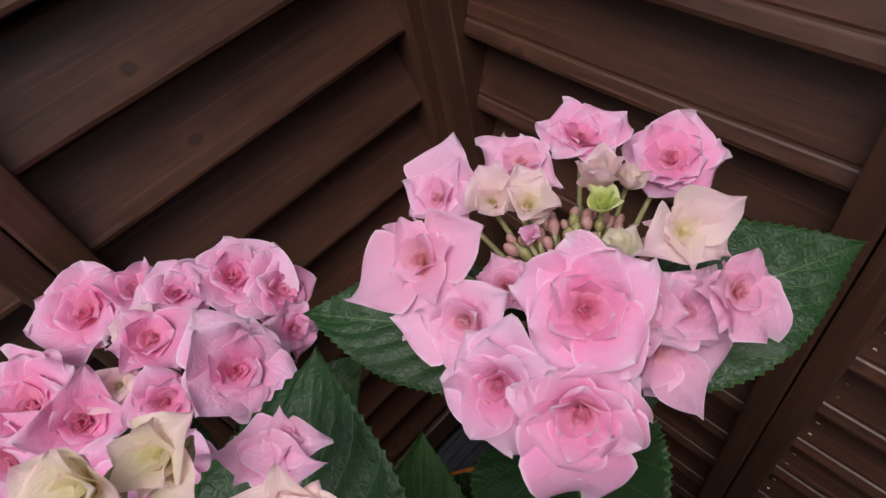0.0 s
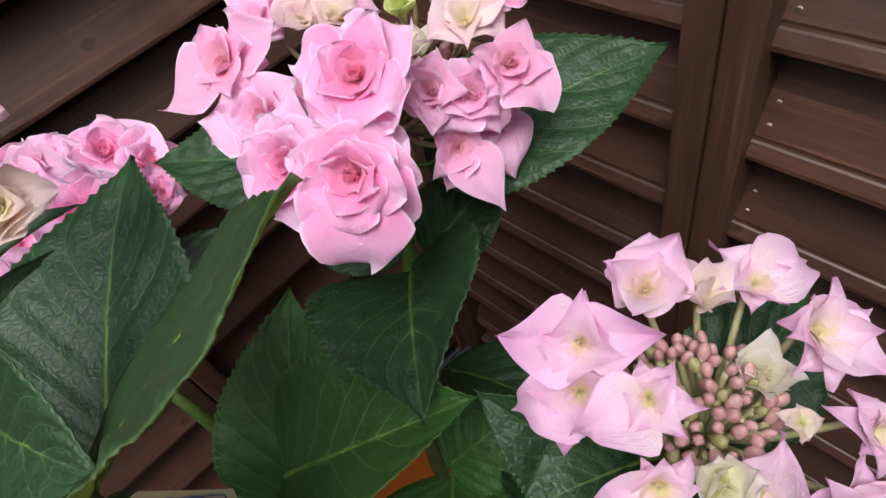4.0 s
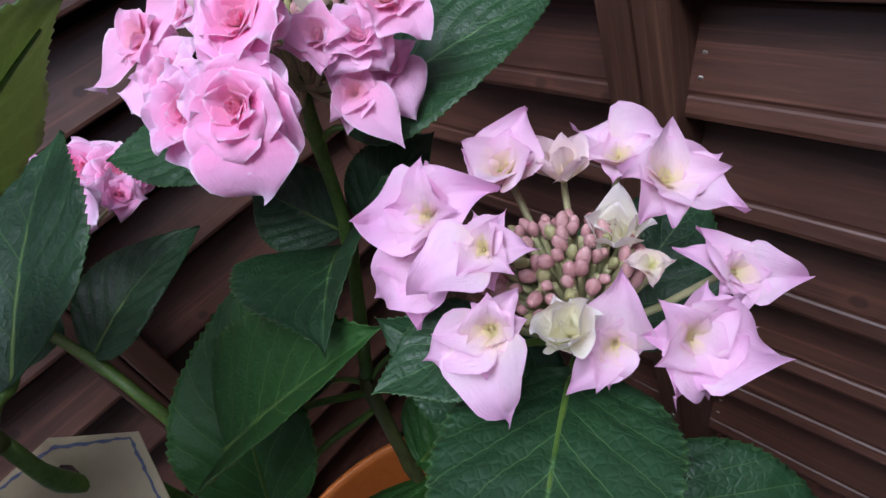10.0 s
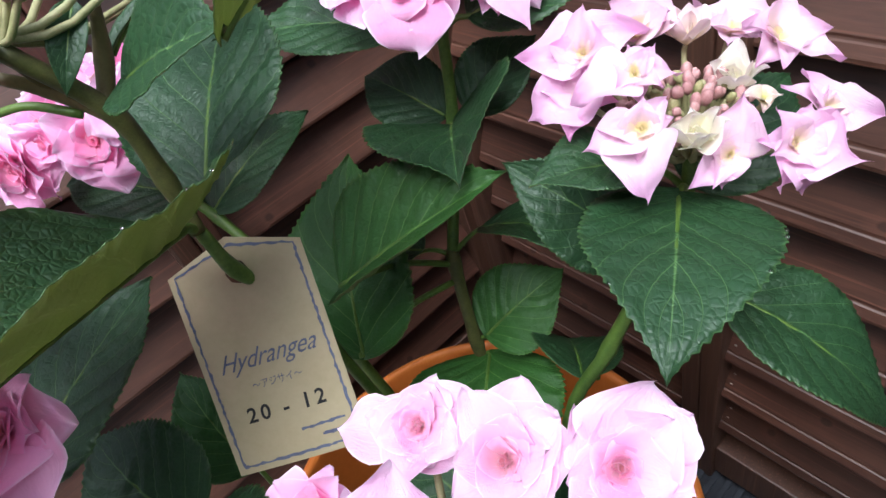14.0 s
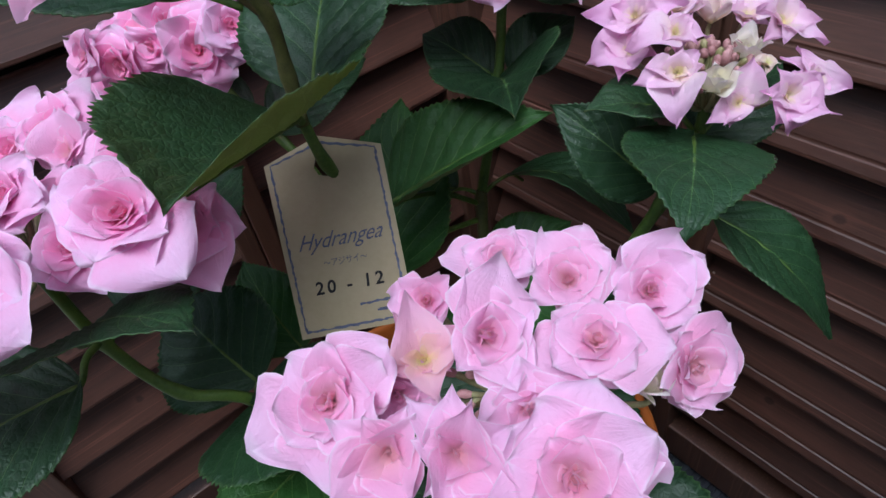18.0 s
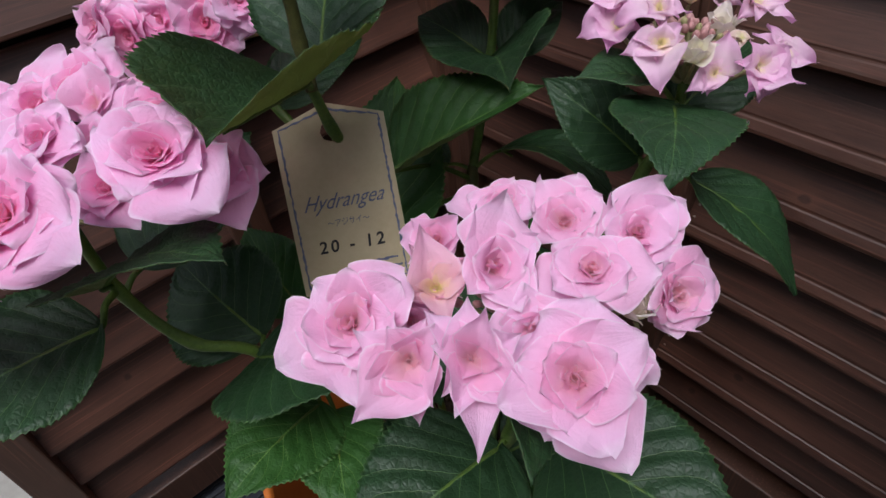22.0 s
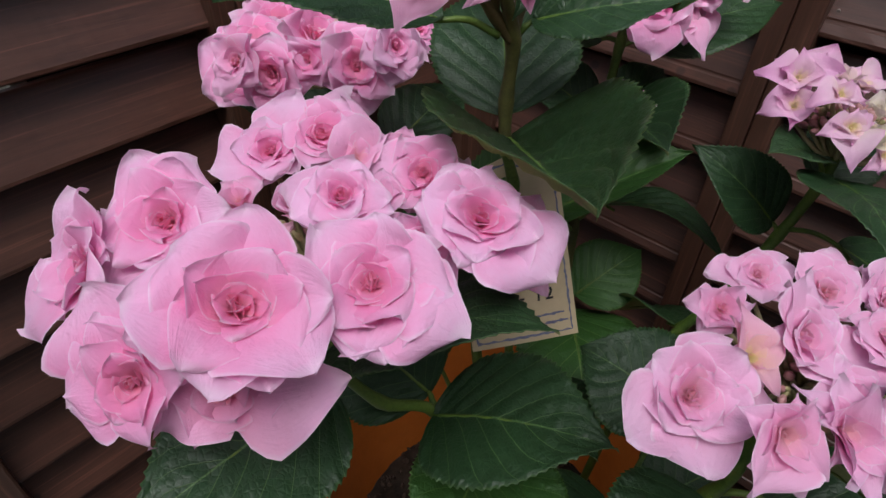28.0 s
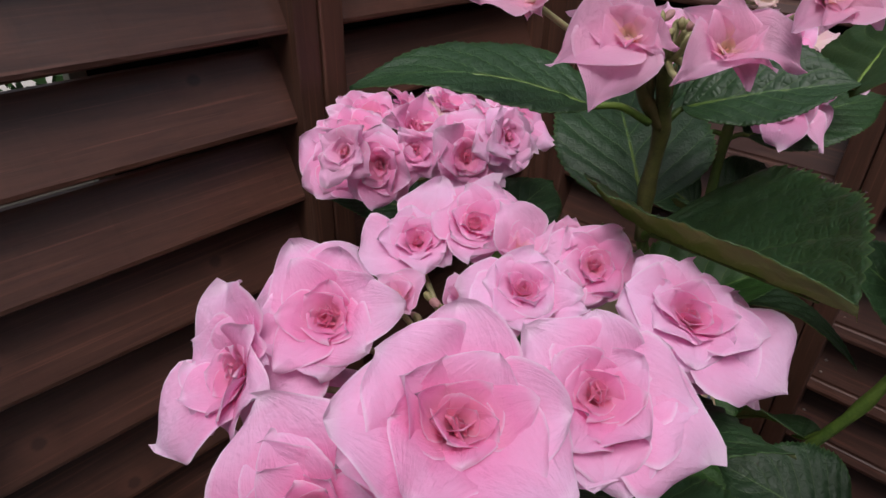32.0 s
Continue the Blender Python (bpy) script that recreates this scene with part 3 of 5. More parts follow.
for _ in range(900):
    a, d = rng.uniform(0, 2 * math.pi), 0.152 * math.sqrt(rng.random())
    m = pose(d * math.cos(a), d * math.sin(a), 0.126 + rng.uniform(-0.002, 0.003), rng.uniform(0, 360), rng.uniform(0, 360), rng.uniform(0, 360))
    sx = rng.uniform(0.0018, 0.0052)
    sc = Vector((sx, sx * rng.uniform(0.5, 0.9), sx * rng.uniform(0.35, 0.8)))
    start = len(verts)
    verts += [m @ Vector((v.x * sc.x * rng.uniform(0.8, 1.2), v.y * sc.y, v.z * sc.z)) for v in ico_v]
    faces += [tuple(start + i for i in f) for f in ico_f]
chips = put(new("bark_chip", mesh_of("bark_chip", verts, faces, CHIP, smooth=False)), pot, Matrix.Translation(POT_AT))
tagged(chips, "dark crumbly bark chips on the soil", kind="stuff")


# ---- the hydrangea ----
plant = thing("hydrangea_plant", (-0.055, 0.030, 0.137), "pink double-flowered hydrangea with dark green toothed leaves in a pot", "plant")


def stem(points, radii, mat=None, name="stem", parent=None, label=""):
    line = smooth_path(points, 6)
    verts, faces = [], []
    swell = []
    for k, p in enumerate(line):
        t = k / (len(line) - 1)
        r = radii[0] + (radii[1] - radii[0]) * t
        near = min((p - Vector(q)).length for q in points[1:-1]) if len(points) > 2 else 1.0
        swell.append(r * (1.0 + 0.28 * math.exp(-((near / 0.007) ** 2))))
    tube(verts, faces, line, swell, 10)
    ob = put(new(name, mesh_of(name, verts, faces, mat or STEM)), parent or plant, Matrix.Identity(4))
    return tagged(ob, label)


class Petals:
    """Gathers the petals of one floret; z is the way that it faces."""

    def __init__(self):
        self.verts, self.faces, self.uv, self.tone = [], [], [], []

    def sheet(self, start, rows, cols):
        for i in range(rows - 1):
            for j in range(cols - 1):
                a = start + i * cols + j
                self.faces.append((a, a + 1, a + cols + 1, a + cols))

    def add(self, rng, az, length, width, rise, bend, cup, tone, z0=0.0, r0=0.0001, fold=0.0, ruffle=0.10, lip=0.10, broad=0.60, point=0.30, rows=14, cols=13):
        """One petal: az its way round, width half its breadth, rise and bend the slopes at claw and tip, cup and fold its hollow,
        lip its turned-back rim, broad the place of its greatest breadth, point how far its end is drawn out."""
        start = len(self.verts)
        ca, sa = math.cos(az), math.sin(az)
        rho, h, last = r0, z0, 0.0
        ph = [rng.uniform(0, 6.28) for _ in range(4)]
        waves = [rng.uniform(0.7, 1.5), rng.uniform(0.7, 1.5)]
        twist, lop, hook = rng.uniform(-0.34, 0.34), rng.uniform(-0.16, 0.16), rng.uniform(-0.9, 0.35)
        for i in range(rows):
            t = i / (rows - 1)
            v = 1 - (1 - t) ** 1.35
            th = rise + (bend - rise) * v ** 1.2 + hook * max(0.0, v - 0.70) * 2.2
            rho += math.cos(th) * length * (v - last)
            h += math.sin(th) * length * (v - last)
            cusp = 0.10 * point * length * max(0.0, (v - 0.86) / 0.14) ** 2
            last = v
            if v < broad:
                w = 0.15 + 0.85 * math.sin(math.pi / 2 * v / broad) ** 1.15
            else:
                s = min(1.0, (v - broad) / (1 - broad))
                w = math.sqrt(1 - s * s) * (1 - point) + (1 - s ** 1.08) * point
            w *= width
            nr, nz = -math.sin(th), math.cos(th)
            for j in range(cols):
                u = math.sin(math.pi / 2 * (2 * j / (cols - 1) - 1))
                a, k = abs(u), 0 if u < 0 else 1
                s = u * w + lop * width * v * v
                lift = cup * a * a * w + fold * a * w + twist * u * w * v - lip * a ** 5 * w * (0.3 + v)
                lift += ruffle * width * v * a * a * math.sin(ph[k] + 6.28 * waves[k] * v)
                lift += 0.045 * width * math.sin(ph[2] + 4.5 * v + 2.5 * u) * v + 0.022 * width * math.sin(ph[3] + 13 * v + 6 * u) * a
                lift -= 0.05 * width * math.exp(-((u * 5) ** 2)) * (1 - 0.5 * v) * min(1.0, 4 * v)
                r, z = rho + cusp + nr * lift, h + nz * lift
                self.verts.append((r * ca - s * sa, r * sa + s * ca, z))
                self.uv.append(((u + 1) / 2, v))
                self.tone.append(tone)
        self.sheet(start, rows, cols)

    def ring(self, rng, count, turn, length, width, rise, bend, cup, tone, z0=0.0, vary=0.12, **more):
        for k in range(count):
            az = turn + 2 * math.pi * k / count + rng.uniform(-0.22, 0.22)
            g = 1 + rng.uniform(-vary, vary)
            self.add(rng, az, length * g, width * rng.uniform(0.88, 1.12), radians(rise + rng.uniform(-8, 8)), radians(bend + rng.uniform(-14, 14)), cup * rng.uniform(0.6, 1.4), min(1, max(0, tone + rng.uniform(-0.07, 0.07))), z0, **more)

    def outer(self, rng, petals, breadth, rise, bend, cup, **more):
        """The outermost petals, each given by its way round in degrees, its length in millimetres and, where it is unusual, its breadth."""
        lift = rng.uniform(-4, 16)
        for deg, mm, *wide in petals:
            g = mm * 0.001
            self.add(rng, radians(deg), g * 0.94, g * (wide[0] if wide else breadth * rng.uniform(0.9, 1.1)), radians(rise + lift + rng.uniform(-10, 10)), radians(bend + 0.5 * lift + rng.uniform(-18, 18)), cup, rng.uniform(0.0, 0.07), rng.uniform(-0.0012, 0.0008), **more)

    def heart(self, rng, turn, R, tone):
        """The small petals that still close over the middle."""
        self.ring(rng, 4, turn, R * 0.36, R * 0.22, 58, 46, 0.30, tone * 0.9, R * 0.05, vary=0.20, fold=0.06, ruffle=0.10, lip=0.12, broad=0.60, point=0.40, rows=9, cols=9)
        self.ring(rng, 3, turn + 0.9, R * 0.27, R * 0.17, 56, 86, 0.50, tone, R * 0.12, vary=0.18, ruffle=0.05, lip=0.08, broad=0.60, point=0.36, rows=8, cols=7)
        self.ring(rng, 3, turn + 0.4, R * 0.21, R * 0.13, 46, 118, 0.50, 0.5 + tone / 2, R * 0.17, vary=0.14, ruffle=0.02, lip=0.03, broad=0.6, point=0.3, rows=8, cols=7)

    def warp(self, rng, R):
        """Nothing in a flower is quite even: a slow drift of the whole shape."""
        o = rng.uniform(0, 50)
        k, g = 0.9 / R, 0.11 * R
        self.verts = [(x + g * noise.noise((x * k, y * k, z * k + o)), y + g * noise.noise((x * k + 9, y * k, z * k + o)), z + g * noise.noise((x * k, y * k + 9, z * k + o))) for x, y, z in self.verts]

    def mesh(self, mat):
        me = mesh_of("floret", self.verts, self.faces, mat)
        for name, values in (("petal", self.uv), ("whorl", [(t, 0.5) for t in self.tone])):
            layer = me.uv_layers.new(name=name)
            index = np.empty(len(me.loops), dtype=np.int32)
            me.loops.foreach_get("vertex_index", index)
            layer.data.foreach_set("uv", np.array(values, dtype=np.float32)[index].ravel())
        return me


def even(rng, R, count, vary=0.12):
    """Outer petals all round, where nothing sets single ones apart."""
    turn = rng.uniform(0, 360)
    return [(turn + 360 * (k + rng.uniform(-0.13, 0.13)) / count, 1000 * R * rng.uniform(1 - vary, 1 + vary)) for k in range(count)]


def rose(p, rng, R, petals):
    """Four broad sepals a whorl, each whorl turned on from the one below and more upright."""
    t = rng.uniform(0, 6.28)
    p.outer(rng, petals or even(rng, R * 1.10, rng.choice((4, 5))), 0.56, 28, -20, 0.05, fold=0.10, ruffle=0.26, lip=0.10, broad=0.57, point=0.50)
    p.ring(rng, 4, t, R * 0.96, R * 0.53, 40, 4, 0.10, 0.06, R * 0.02, vary=0.16, fold=0.08, ruffle=0.26, lip=0.12, broad=0.58, point=0.46)
    p.ring(rng, 4, t + 0.8, R * 0.80, R * 0.44, 48, 16, 0.14, 0.18, R * 0.03, vary=0.16, fold=0.06, ruffle=0.24, lip=0.14, broad=0.58, point=0.48, rows=12, cols=11)
    p.ring(rng, 4, t + 0.1, R * 0.64, R * 0.36, 54, 30, 0.18, 0.34, R * 0.03, vary=0.20, fold=0.06, ruffle=0.20, lip=0.14, broad=0.58, point=0.46, rows=11, cols=11)
    p.ring(rng, 4, t + 0.9, R * 0.50, R * 0.29, 58, 44, 0.24, 0.52, R * 0.03, vary=0.22, fold=0.08, ruffle=0.16, lip=0.12, broad=0.58, point=0.46, rows=10, cols=9)
    p.heart(rng, t + 1.4, R, 0.70)


def loose_rose(p, rng, R, petals):
    t = rng.uniform(0, 6.28)
    p.outer(rng, petals or even(rng, R * 1.12, 4, 0.18), 0.55, 34, -12, 0.08, fold=0.20, ruffle=0.28, lip=0.10, broad=0.48, point=0.80)
    p.ring(rng, 4, t, R * 0.90, R * 0.47, 46, 12, 0.14, 0.14, R * 0.03, vary=0.22, fold=0.16, ruffle=0.26, lip=0.10, broad=0.50, point=0.70)
    p.ring(rng, 4, t + 0.8, R * 0.62, R * 0.38, 58, 40, 0.24, 0.36, R * 0.03, vary=0.18, fold=0.08, ruffle=0.18, lip=0.10, broad=0.56, point=0.46, rows=11, cols=11)
    p.heart(rng, t + 1.0, R * 1.05, 0.62)


def star(p, rng, R, petals):
    t = rng.uniform(0, 6.28)
    p.outer(rng, petals or even(rng, R * 1.25, 4, 0.22), 0.47, 46, -22, 0.10, fold=0.46, ruffle=0.30, lip=0.06, broad=0.44, point=0.96)
    p.ring(rng, 4, t + 0.78, R * 0.84, R * 0.38, 56, 8, 0.16, 0.20, R * 0.04, vary=0.24, fold=0.38, ruffle=0.26, lip=0.06, broad=0.46, point=0.88, rows=12, cols=11)
    p.ring(rng, 3, t + 0.2, R * 0.50, R * 0.22, 60, 34, 0.25, 0.55, R * 0.04, vary=0.2, fold=0.26, point=0.70, rows=10, cols=9)
    p.ring(rng, 3, t + 1.1, R * 0.28, R * 0.13, 64, 56, 0.4, 0.9, R * 0.04, vary=0.2, fold=0.16, point=0.5, rows=8, cols=7)
    p.ring(rng, 3, t + 0.5, R * 0.15, R * 0.10, 50, 120, 0.5, 1.0, R * 0.05, ruffle=0.0, lip=0.0, rows=6, cols=7)


def tulip(p, rng, R, petals):
    t = rng.uniform(0, 6.28)
    p.outer(rng, petals or even(rng, R * 1.3, 4, 0.2), 0.58, 62, 10, 0.18, fold=0.20, ruffle=0.20, lip=0.10, broad=0.48, point=0.70)
    p.ring(rng, 4, t + 0.78, R * 1.05, R * 0.54, 72, 38, 0.24, 0.20, R * 0.04, vary=0.2, fold=0.16, ruffle=0.16, lip=0.10, broad=0.50, point=0.6)
    p.ring(rng, 3, t + 0.3, R * 0.66, R * 0.34, 74, 60, 0.34, 0.50, R * 0.04, vary=0.2, fold=0.1, point=0.45, rows=10, cols=9)
    p.heart(rng, t + 1.0, R * 1.1, 0.7)


def cup(p, rng, R, petals):
    """A half-open floret: its petals still lean together."""
    t = rng.uniform(0, 6.28)
    p.ring(rng, 4, t, R * 1.9, R * 0.92, 34, 82, 0.30, 0.05, 0.0, vary=0.16, fold=0.10, ruffle=0.16, lip=0.18, broad=0.50, point=0.62)
    p.ring(rng, 3, t + 0.6, R * 1.75, R * 0.72, 52, 96, 0.42, 0.20, R * 0.02, vary=0.16, ruffle=0.10, lip=0.10, broad=0.5, point=0.5, rows=11, cols=11)
    p.ring(rng, 3, t + 0.2, R * 1.3, R * 0.46, 70, 110, 0.55, 0.45, R * 0.03, ruffle=0.04, rows=8, cols=7)


KINDS = {"rose": (rose, PETAL_PINK), "rose_light": (rose, PETAL_LIGHT), "loose_light": (loose_rose, PETAL_LIGHT), "rose_pale": (loose_rose, PETAL_BLUSH), "loose_pink": (loose_rose, PETAL_PINK), "star_pink": (star, PETAL_LIGHT), "star_pale": (star, PETAL_PALE), "star_cream": (star, PETAL_CREAM), "tulip_cream": (tulip, PETAL_CREAM), "star_coral": (star, PETAL_CORAL), "loose_pale": (star, PETAL_PALE), "tulip_pale": (tulip, PETAL_PALE), "tulip_blush": (tulip, PETAL_BUD), "star_blush": (star, PETAL_BUD), "star_bud": (star, PETAL_PEACH), "cup_pale": (cup, PETAL_BUD), "rosebud": (tulip, PETAL_BLUSH), "cup_cream": (cup, PETAL_IVORY), "cup_green": (cup, PETAL_GREEN)}
TIES = {}


def flower_head(hub, label, stalks=None):
    me = bpy.data.meshes.new("flower_head")
    me.materials.append(stalks or PEDICEL)
    ob = put(new("flower_head", me), plant, Matrix.Identity(4))
    TIES[ob.name] = (Vector(hub), [])
    return tagged(ob, label)


def floret(head, kind, at, facing, R, seed, petals=()):
    """One floret; petals: its outer ones, where they can be told apart, counted round from the way of the x axis."""
    make, mat = KINDS[kind]
    p = Petals()
    rng = random.Random(seed * 977 + int(R * 1e6))
    make(p, rng, R, petals)
    p.warp(rng, R)
    n = Vector(facing).normalized()
    ex = (Vector((1, 0, 0)) - n * n.x).normalized()
    m = Matrix((ex, n.cross(ex), n)).transposed().to_4x4()
    m.translation = at
    ob = put(new("floret", p.mesh(mat)), head, m)
    TIES[head.name][1].append((Vector(at), n))
    if kind.endswith("cream"):
        tagged(ob, "cream floret flushed with pink")
    return ob


bud_meshes = []
for mat in (BUD_PINK, BUD_GREEN):
    v, f = lathe([(0.0, -0.0028), (0.0009, -0.0026), (0.0015, -0.0016), (0.0019, -0.0002), (0.0017, 0.0012), (0.0010, 0.0021), (0.0004, 0.0025), (0.0, 0.0026)], 10)
    v = [(x * (1 + 0.10 * math.cos(4 * math.atan2(y, x))), y * (1 + 0.10 * math.cos(4 * math.atan2(y, x))), z) for x, y, z in v]
    bud_meshes.append(mesh_of("bud", v, f, mat))


def bud_cluster(head, at, spread, count, seed, size=1.0, green=0.3):
    """Closed buds on short stalks in the middle of a lacecap head."""
    rng = random.Random(seed)
    hub = TIES[head.name][0]
    placed = []
    tries = 0
    while len(placed) < count and tries < 4000:
        tries += 1
        a, d = rng.uniform(0, 6.28), math.sqrt(rng.random())
        q = Vector((at[0] + spread[0] * d * math.cos(a), at[1] + spread[1] * d * math.sin(a), at[2] + spread[2] * (1 - d * d) + rng.uniform(-0.002, 0.002)))
        if all((q - o).length > 0.0033 * size for o in placed):
            placed.append(q)
    for q in placed:
        n = (q - hub + Vector((rng.uniform(-1, 1), rng.uniform(-1, 1), rng.uniform(-1, 1))) * 0.012).normalized()
        k = size * rng.uniform(0.75, 1.15)
        m = Matrix.Translation(q) @ n.to_track_quat("Z", "Y").to_matrix().to_4x4() @ Matrix.Diagonal((k, k, k * rng.uniform(0.9, 1.2), 1))
        put(new("bud", bud_meshes[rng.random() < green]), head, m)
        TIES[head.name][1].append((q - n * 0.0025, n))


def tie_head(head):
    """The stalks from the hub of a head to its florets and buds."""
    hub, ends = TIES[head.name]
    verts, faces = [], []
    for k, (q, n) in enumerate(ends):
        d = q - hub
        mid = hub + d * 0.35 + Vector((0, 0, -0.010 * min(1.0, d.length / 0.05)))
        base = q - n * 0.006 if d.length > 0.03 else q - n * 0.002
        tube(verts, faces, smooth_path([hub, mid, base, q], 3), (0.0016, 0.0010), 6)
    me = head.data
    me.from_pydata([tuple(v) for v in verts], [], faces)
    me.polygons.foreach_set("use_smooth", [True] * len(me.polygons))
    me.update()


drop_mesh = bpy.data.meshes.new("water_drop")
bm = bmesh.new()
bmesh.ops.create_icosphere(bm, subdivisions=2, radius=1.0)
bm.to_mesh(drop_mesh)
bm.free()
drop_mesh.materials.append(DEW)
drop_mesh.polygons.foreach_set("use_smooth", [True] * len(drop_mesh.polygons))


def leaf(base, tip, up, width, fold=0.25, arch=0.10, edge=0.0, mat=None, stalk=None, skew=0.0, seed=0, peak=0.36, peak_right=None, quilt=1.25, curl=0.0, drops=0, sharp=0.64, olive=False, label=""):
    """A toothed, quilted leaf from base to tip, its upper side towards up. fold: how far the halves rise from the midrib (radians);
    arch: rise of its middle as a share of its length; edge: downturn of the margin; skew: how much more one half rises."""
    base, tip = Vector(base), Vector(tip)
    rng = random.Random(seed or int(abs(base.x * 7919 + tip.y * 104729 + width * 1e5) * 10))
    x = (tip - base)
    L = x.length
    x.normalize()
    z = Vector(up)
    z = (z - x * z.dot(x)).normalized()
    y = z.cross(x)
    rows, cols = 115, 19
    half = width / 2
    ph = rng.uniform(0, 6.28)
    top, uv = [], []
    for i in range(rows):
        v = i / (rows - 1)
        shapes = []
        for top_at in (peak, peak_right or peak):
            if v < top_at:
                shapes.append((1 - ((top_at - v) / top_at) ** 2.4) ** 0.62)
            else:
                shapes.append(max(0.0, 1 - ((v - top_at) / (1 - top_at)) ** 2.1) ** (0.5 + 1.4 * sharp))
        for j in range(cols):
            u = 2 * j / (cols - 1) - 1
            a = abs(u)
            shape = shapes[u > 0]
            w = half * shape
            tooth = 0.0
            if a > 0.97 and 0.05 < v < 0.985:
                tooth = 0.06 * (((v * 29 + (0.3 if u > 0 else 0)) % 1.0) - 0.25) * min(1.0, 8 * (1 - v)) * half
            side_fold = fold + (skew if u > 0 else -skew) * 0.5
            across = u * w + math.copysign(tooth, u)
            px = L * v - (0.03 * L * a * a * (1 - v) if v < 0.5 else 0) + 0.35 * tooth
            py = across * math.cos(side_fold * (0.6 + 0.4 * a))
            pz = abs(across) * math.sin(side_fold) - edge * w * a ** 3 + arch * L * 4 * v * (1 - v) - curl * L * max(0, v - 0.55) ** 2
            phase = (v - 0.40 * a ** 0.9) * 7.0 + 0.65
            pz += quilt * 0.0010 * (half / 0.04) * (-math.cos(2 * math.pi * (phase - 0.5))) * min(1.0, 5 * a) * min(1.0, 6 * (1 - a) + 0.25) * shape
            pz += 0.0022 * (half / 0.04) * math.sin(ph + 9 * v + (1.7 if u > 0 else 0)) * a ** 2 + 0.0006 * noise.noise((px * 160, py * 160, ph))
            pz -= 0.0010 * math.exp(-((a * 9) ** 2)) * (1 - v)
            top.append(base + x * px + y * py + z * pz)
            uv.append(((u + 1) / 2, v))
    faces, slots = [], []
    n = len(top)
    low = [p - z * 0.0005 for p in top]
    for i in range(rows - 1):
        for j in range(cols - 1):
            a = i * cols + j
            faces.append((a, a + cols, a + cols + 1, a + 1)), slots.append(0)
            faces.append((n + a, n + a + 1, n + a + cols + 1, n + a + cols)), slots.append(1)
    rimline = [i * cols for i in range(rows)] + [(rows - 1) * cols + j for j in range(1, cols)] + [i * cols + cols - 1 for i in range(rows - 2, -1, -1)] + [j for j in range(cols - 2, 0, -1)]
    for a, b in zip(rimline, rimline[1:] + rimline[:1]):
        faces.append((a, n + a, n + b, b)), slots.append(0)
    flip = (top[cols] - top[0]).cross(top[1] - top[0]).dot(z) < 0
    if flip:
        faces = [tuple(reversed(f)) for f in faces]
    me = mesh_of("leaf", top + low, faces, (mat or LEAF, LEAF_OLIVE if olive else LEAF_UNDER), True, slots)
    layer = me.uv_layers.new(name="blade")
    index = np.empty(len(me.loops), dtype=np.int32)
    me.loops.foreach_get("vertex_index", index)
    layer.data.foreach_set("uv", np.array(uv + uv, dtype=np.float32)[index].ravel())
    ob = put(new("leaf", me), plant, Matrix.Identity(4))
    # the midrib stands out below, and goes over into the stalk
    rib_line = [base + x * (L * v) + z * (arch * L * 4 * v * (1 - v) - curl * L * max(0, v - 0.55) ** 2 - 0.0012) for v in (0.0, 0.12, 0.3, 0.5, 0.7, 0.88)]
    r0 = 0.0008 + 0.008 * width
    verts, rfaces = [], []
    tube(verts, rfaces, smooth_path(rib_line, 4), (r0, 0.0004), 7)
    put(new("midrib", mesh_of("midrib", verts, rfaces, STEM)), ob, Matrix.Identity(4))
    if stalk:
        verts, rfaces = [], []
        s = Vector(stalk)
        tube(verts, rfaces, smooth_path([s, s.lerp(base, 0.5) + Vector((0, 0, 0.10 * (s - base).length)), base - x * 0.001 - z * 0.0012, base + x * 0.01 - z * 0.0010], 5), (r0 * 1.5, r0 * 0.9), 8)
        put(new("petiole", mesh_of("petiole", verts, rfaces, STEM)), ob, Matrix.Identity(4))
    for i in range(drops):
        row = int(rows * (0.16 + 0.62 * (i + rng.uniform(0, 0.7)) / drops))
        q = top[row * cols + (cols - 1 if rng.random() < 0.7 else 0)]
        g = rng.uniform(0.0004, 0.0008)
        put(new("water_drop", drop_mesh), ob, Matrix.Translation(q + z * g * 0.5) @ Matrix.Diagonal((g, g, g * 0.8, 1)))
    return tagged(ob, label)


# stems, from under the flower heads down to the soil
stem([(0.018, 0.140, 0.730), (0.012, 0.135, 0.700), (0.005, 0.121, 0.643), (-0.012, 0.083, 0.572)], (0.0031, 0.0038), STEM)
stem([(-0.011, 0.085, 0.575), (-0.0125, 0.082, 0.566), (-0.013, 0.070, 0.500), (-0.012, 0.060, 0.380), (-0.012, 0.052, 0.130)], (0.0040, 0.0046), STEM_OLD)
stem([(0.114, 0.004, 0.688), (0.112, 0.004, 0.662), (0.098, 0.000, 0.625), (0.074, -0.005, 0.575), (0.040, 0.006, 0.460), (0.022, 0.020, 0.130)], (0.0028, 0.0042), STEM)
stem([(0.020, -0.150, 0.670), (0.018, -0.148, 0.620), (0.012, -0.148, 0.572), (-0.002, -0.110, 0.460), (-0.020, -0.030, 0.130)], (0.0028, 0.0042), STEM)
stem([(-0.185, -0.110, 0.700), (-0.188, -0.104, 0.640), (-0.162, -0.108, 0.602), (-0.131, -0.095, 0.572), (-0.090, -0.060, 0.440), (-0.066, -0.004, 0.130)], (0.0028, 0.0036), STEM)
stem([(-0.200, 0.120, 0.690), (-0.190, 0.115, 0.652), (-0.155, 0.095, 0.625), (-0.120, 0.070, 0.585), (-0.085, 0.055, 0.440), (-0.062, 0.042, 0.130)], (0.0027, 0.0042), STEM)
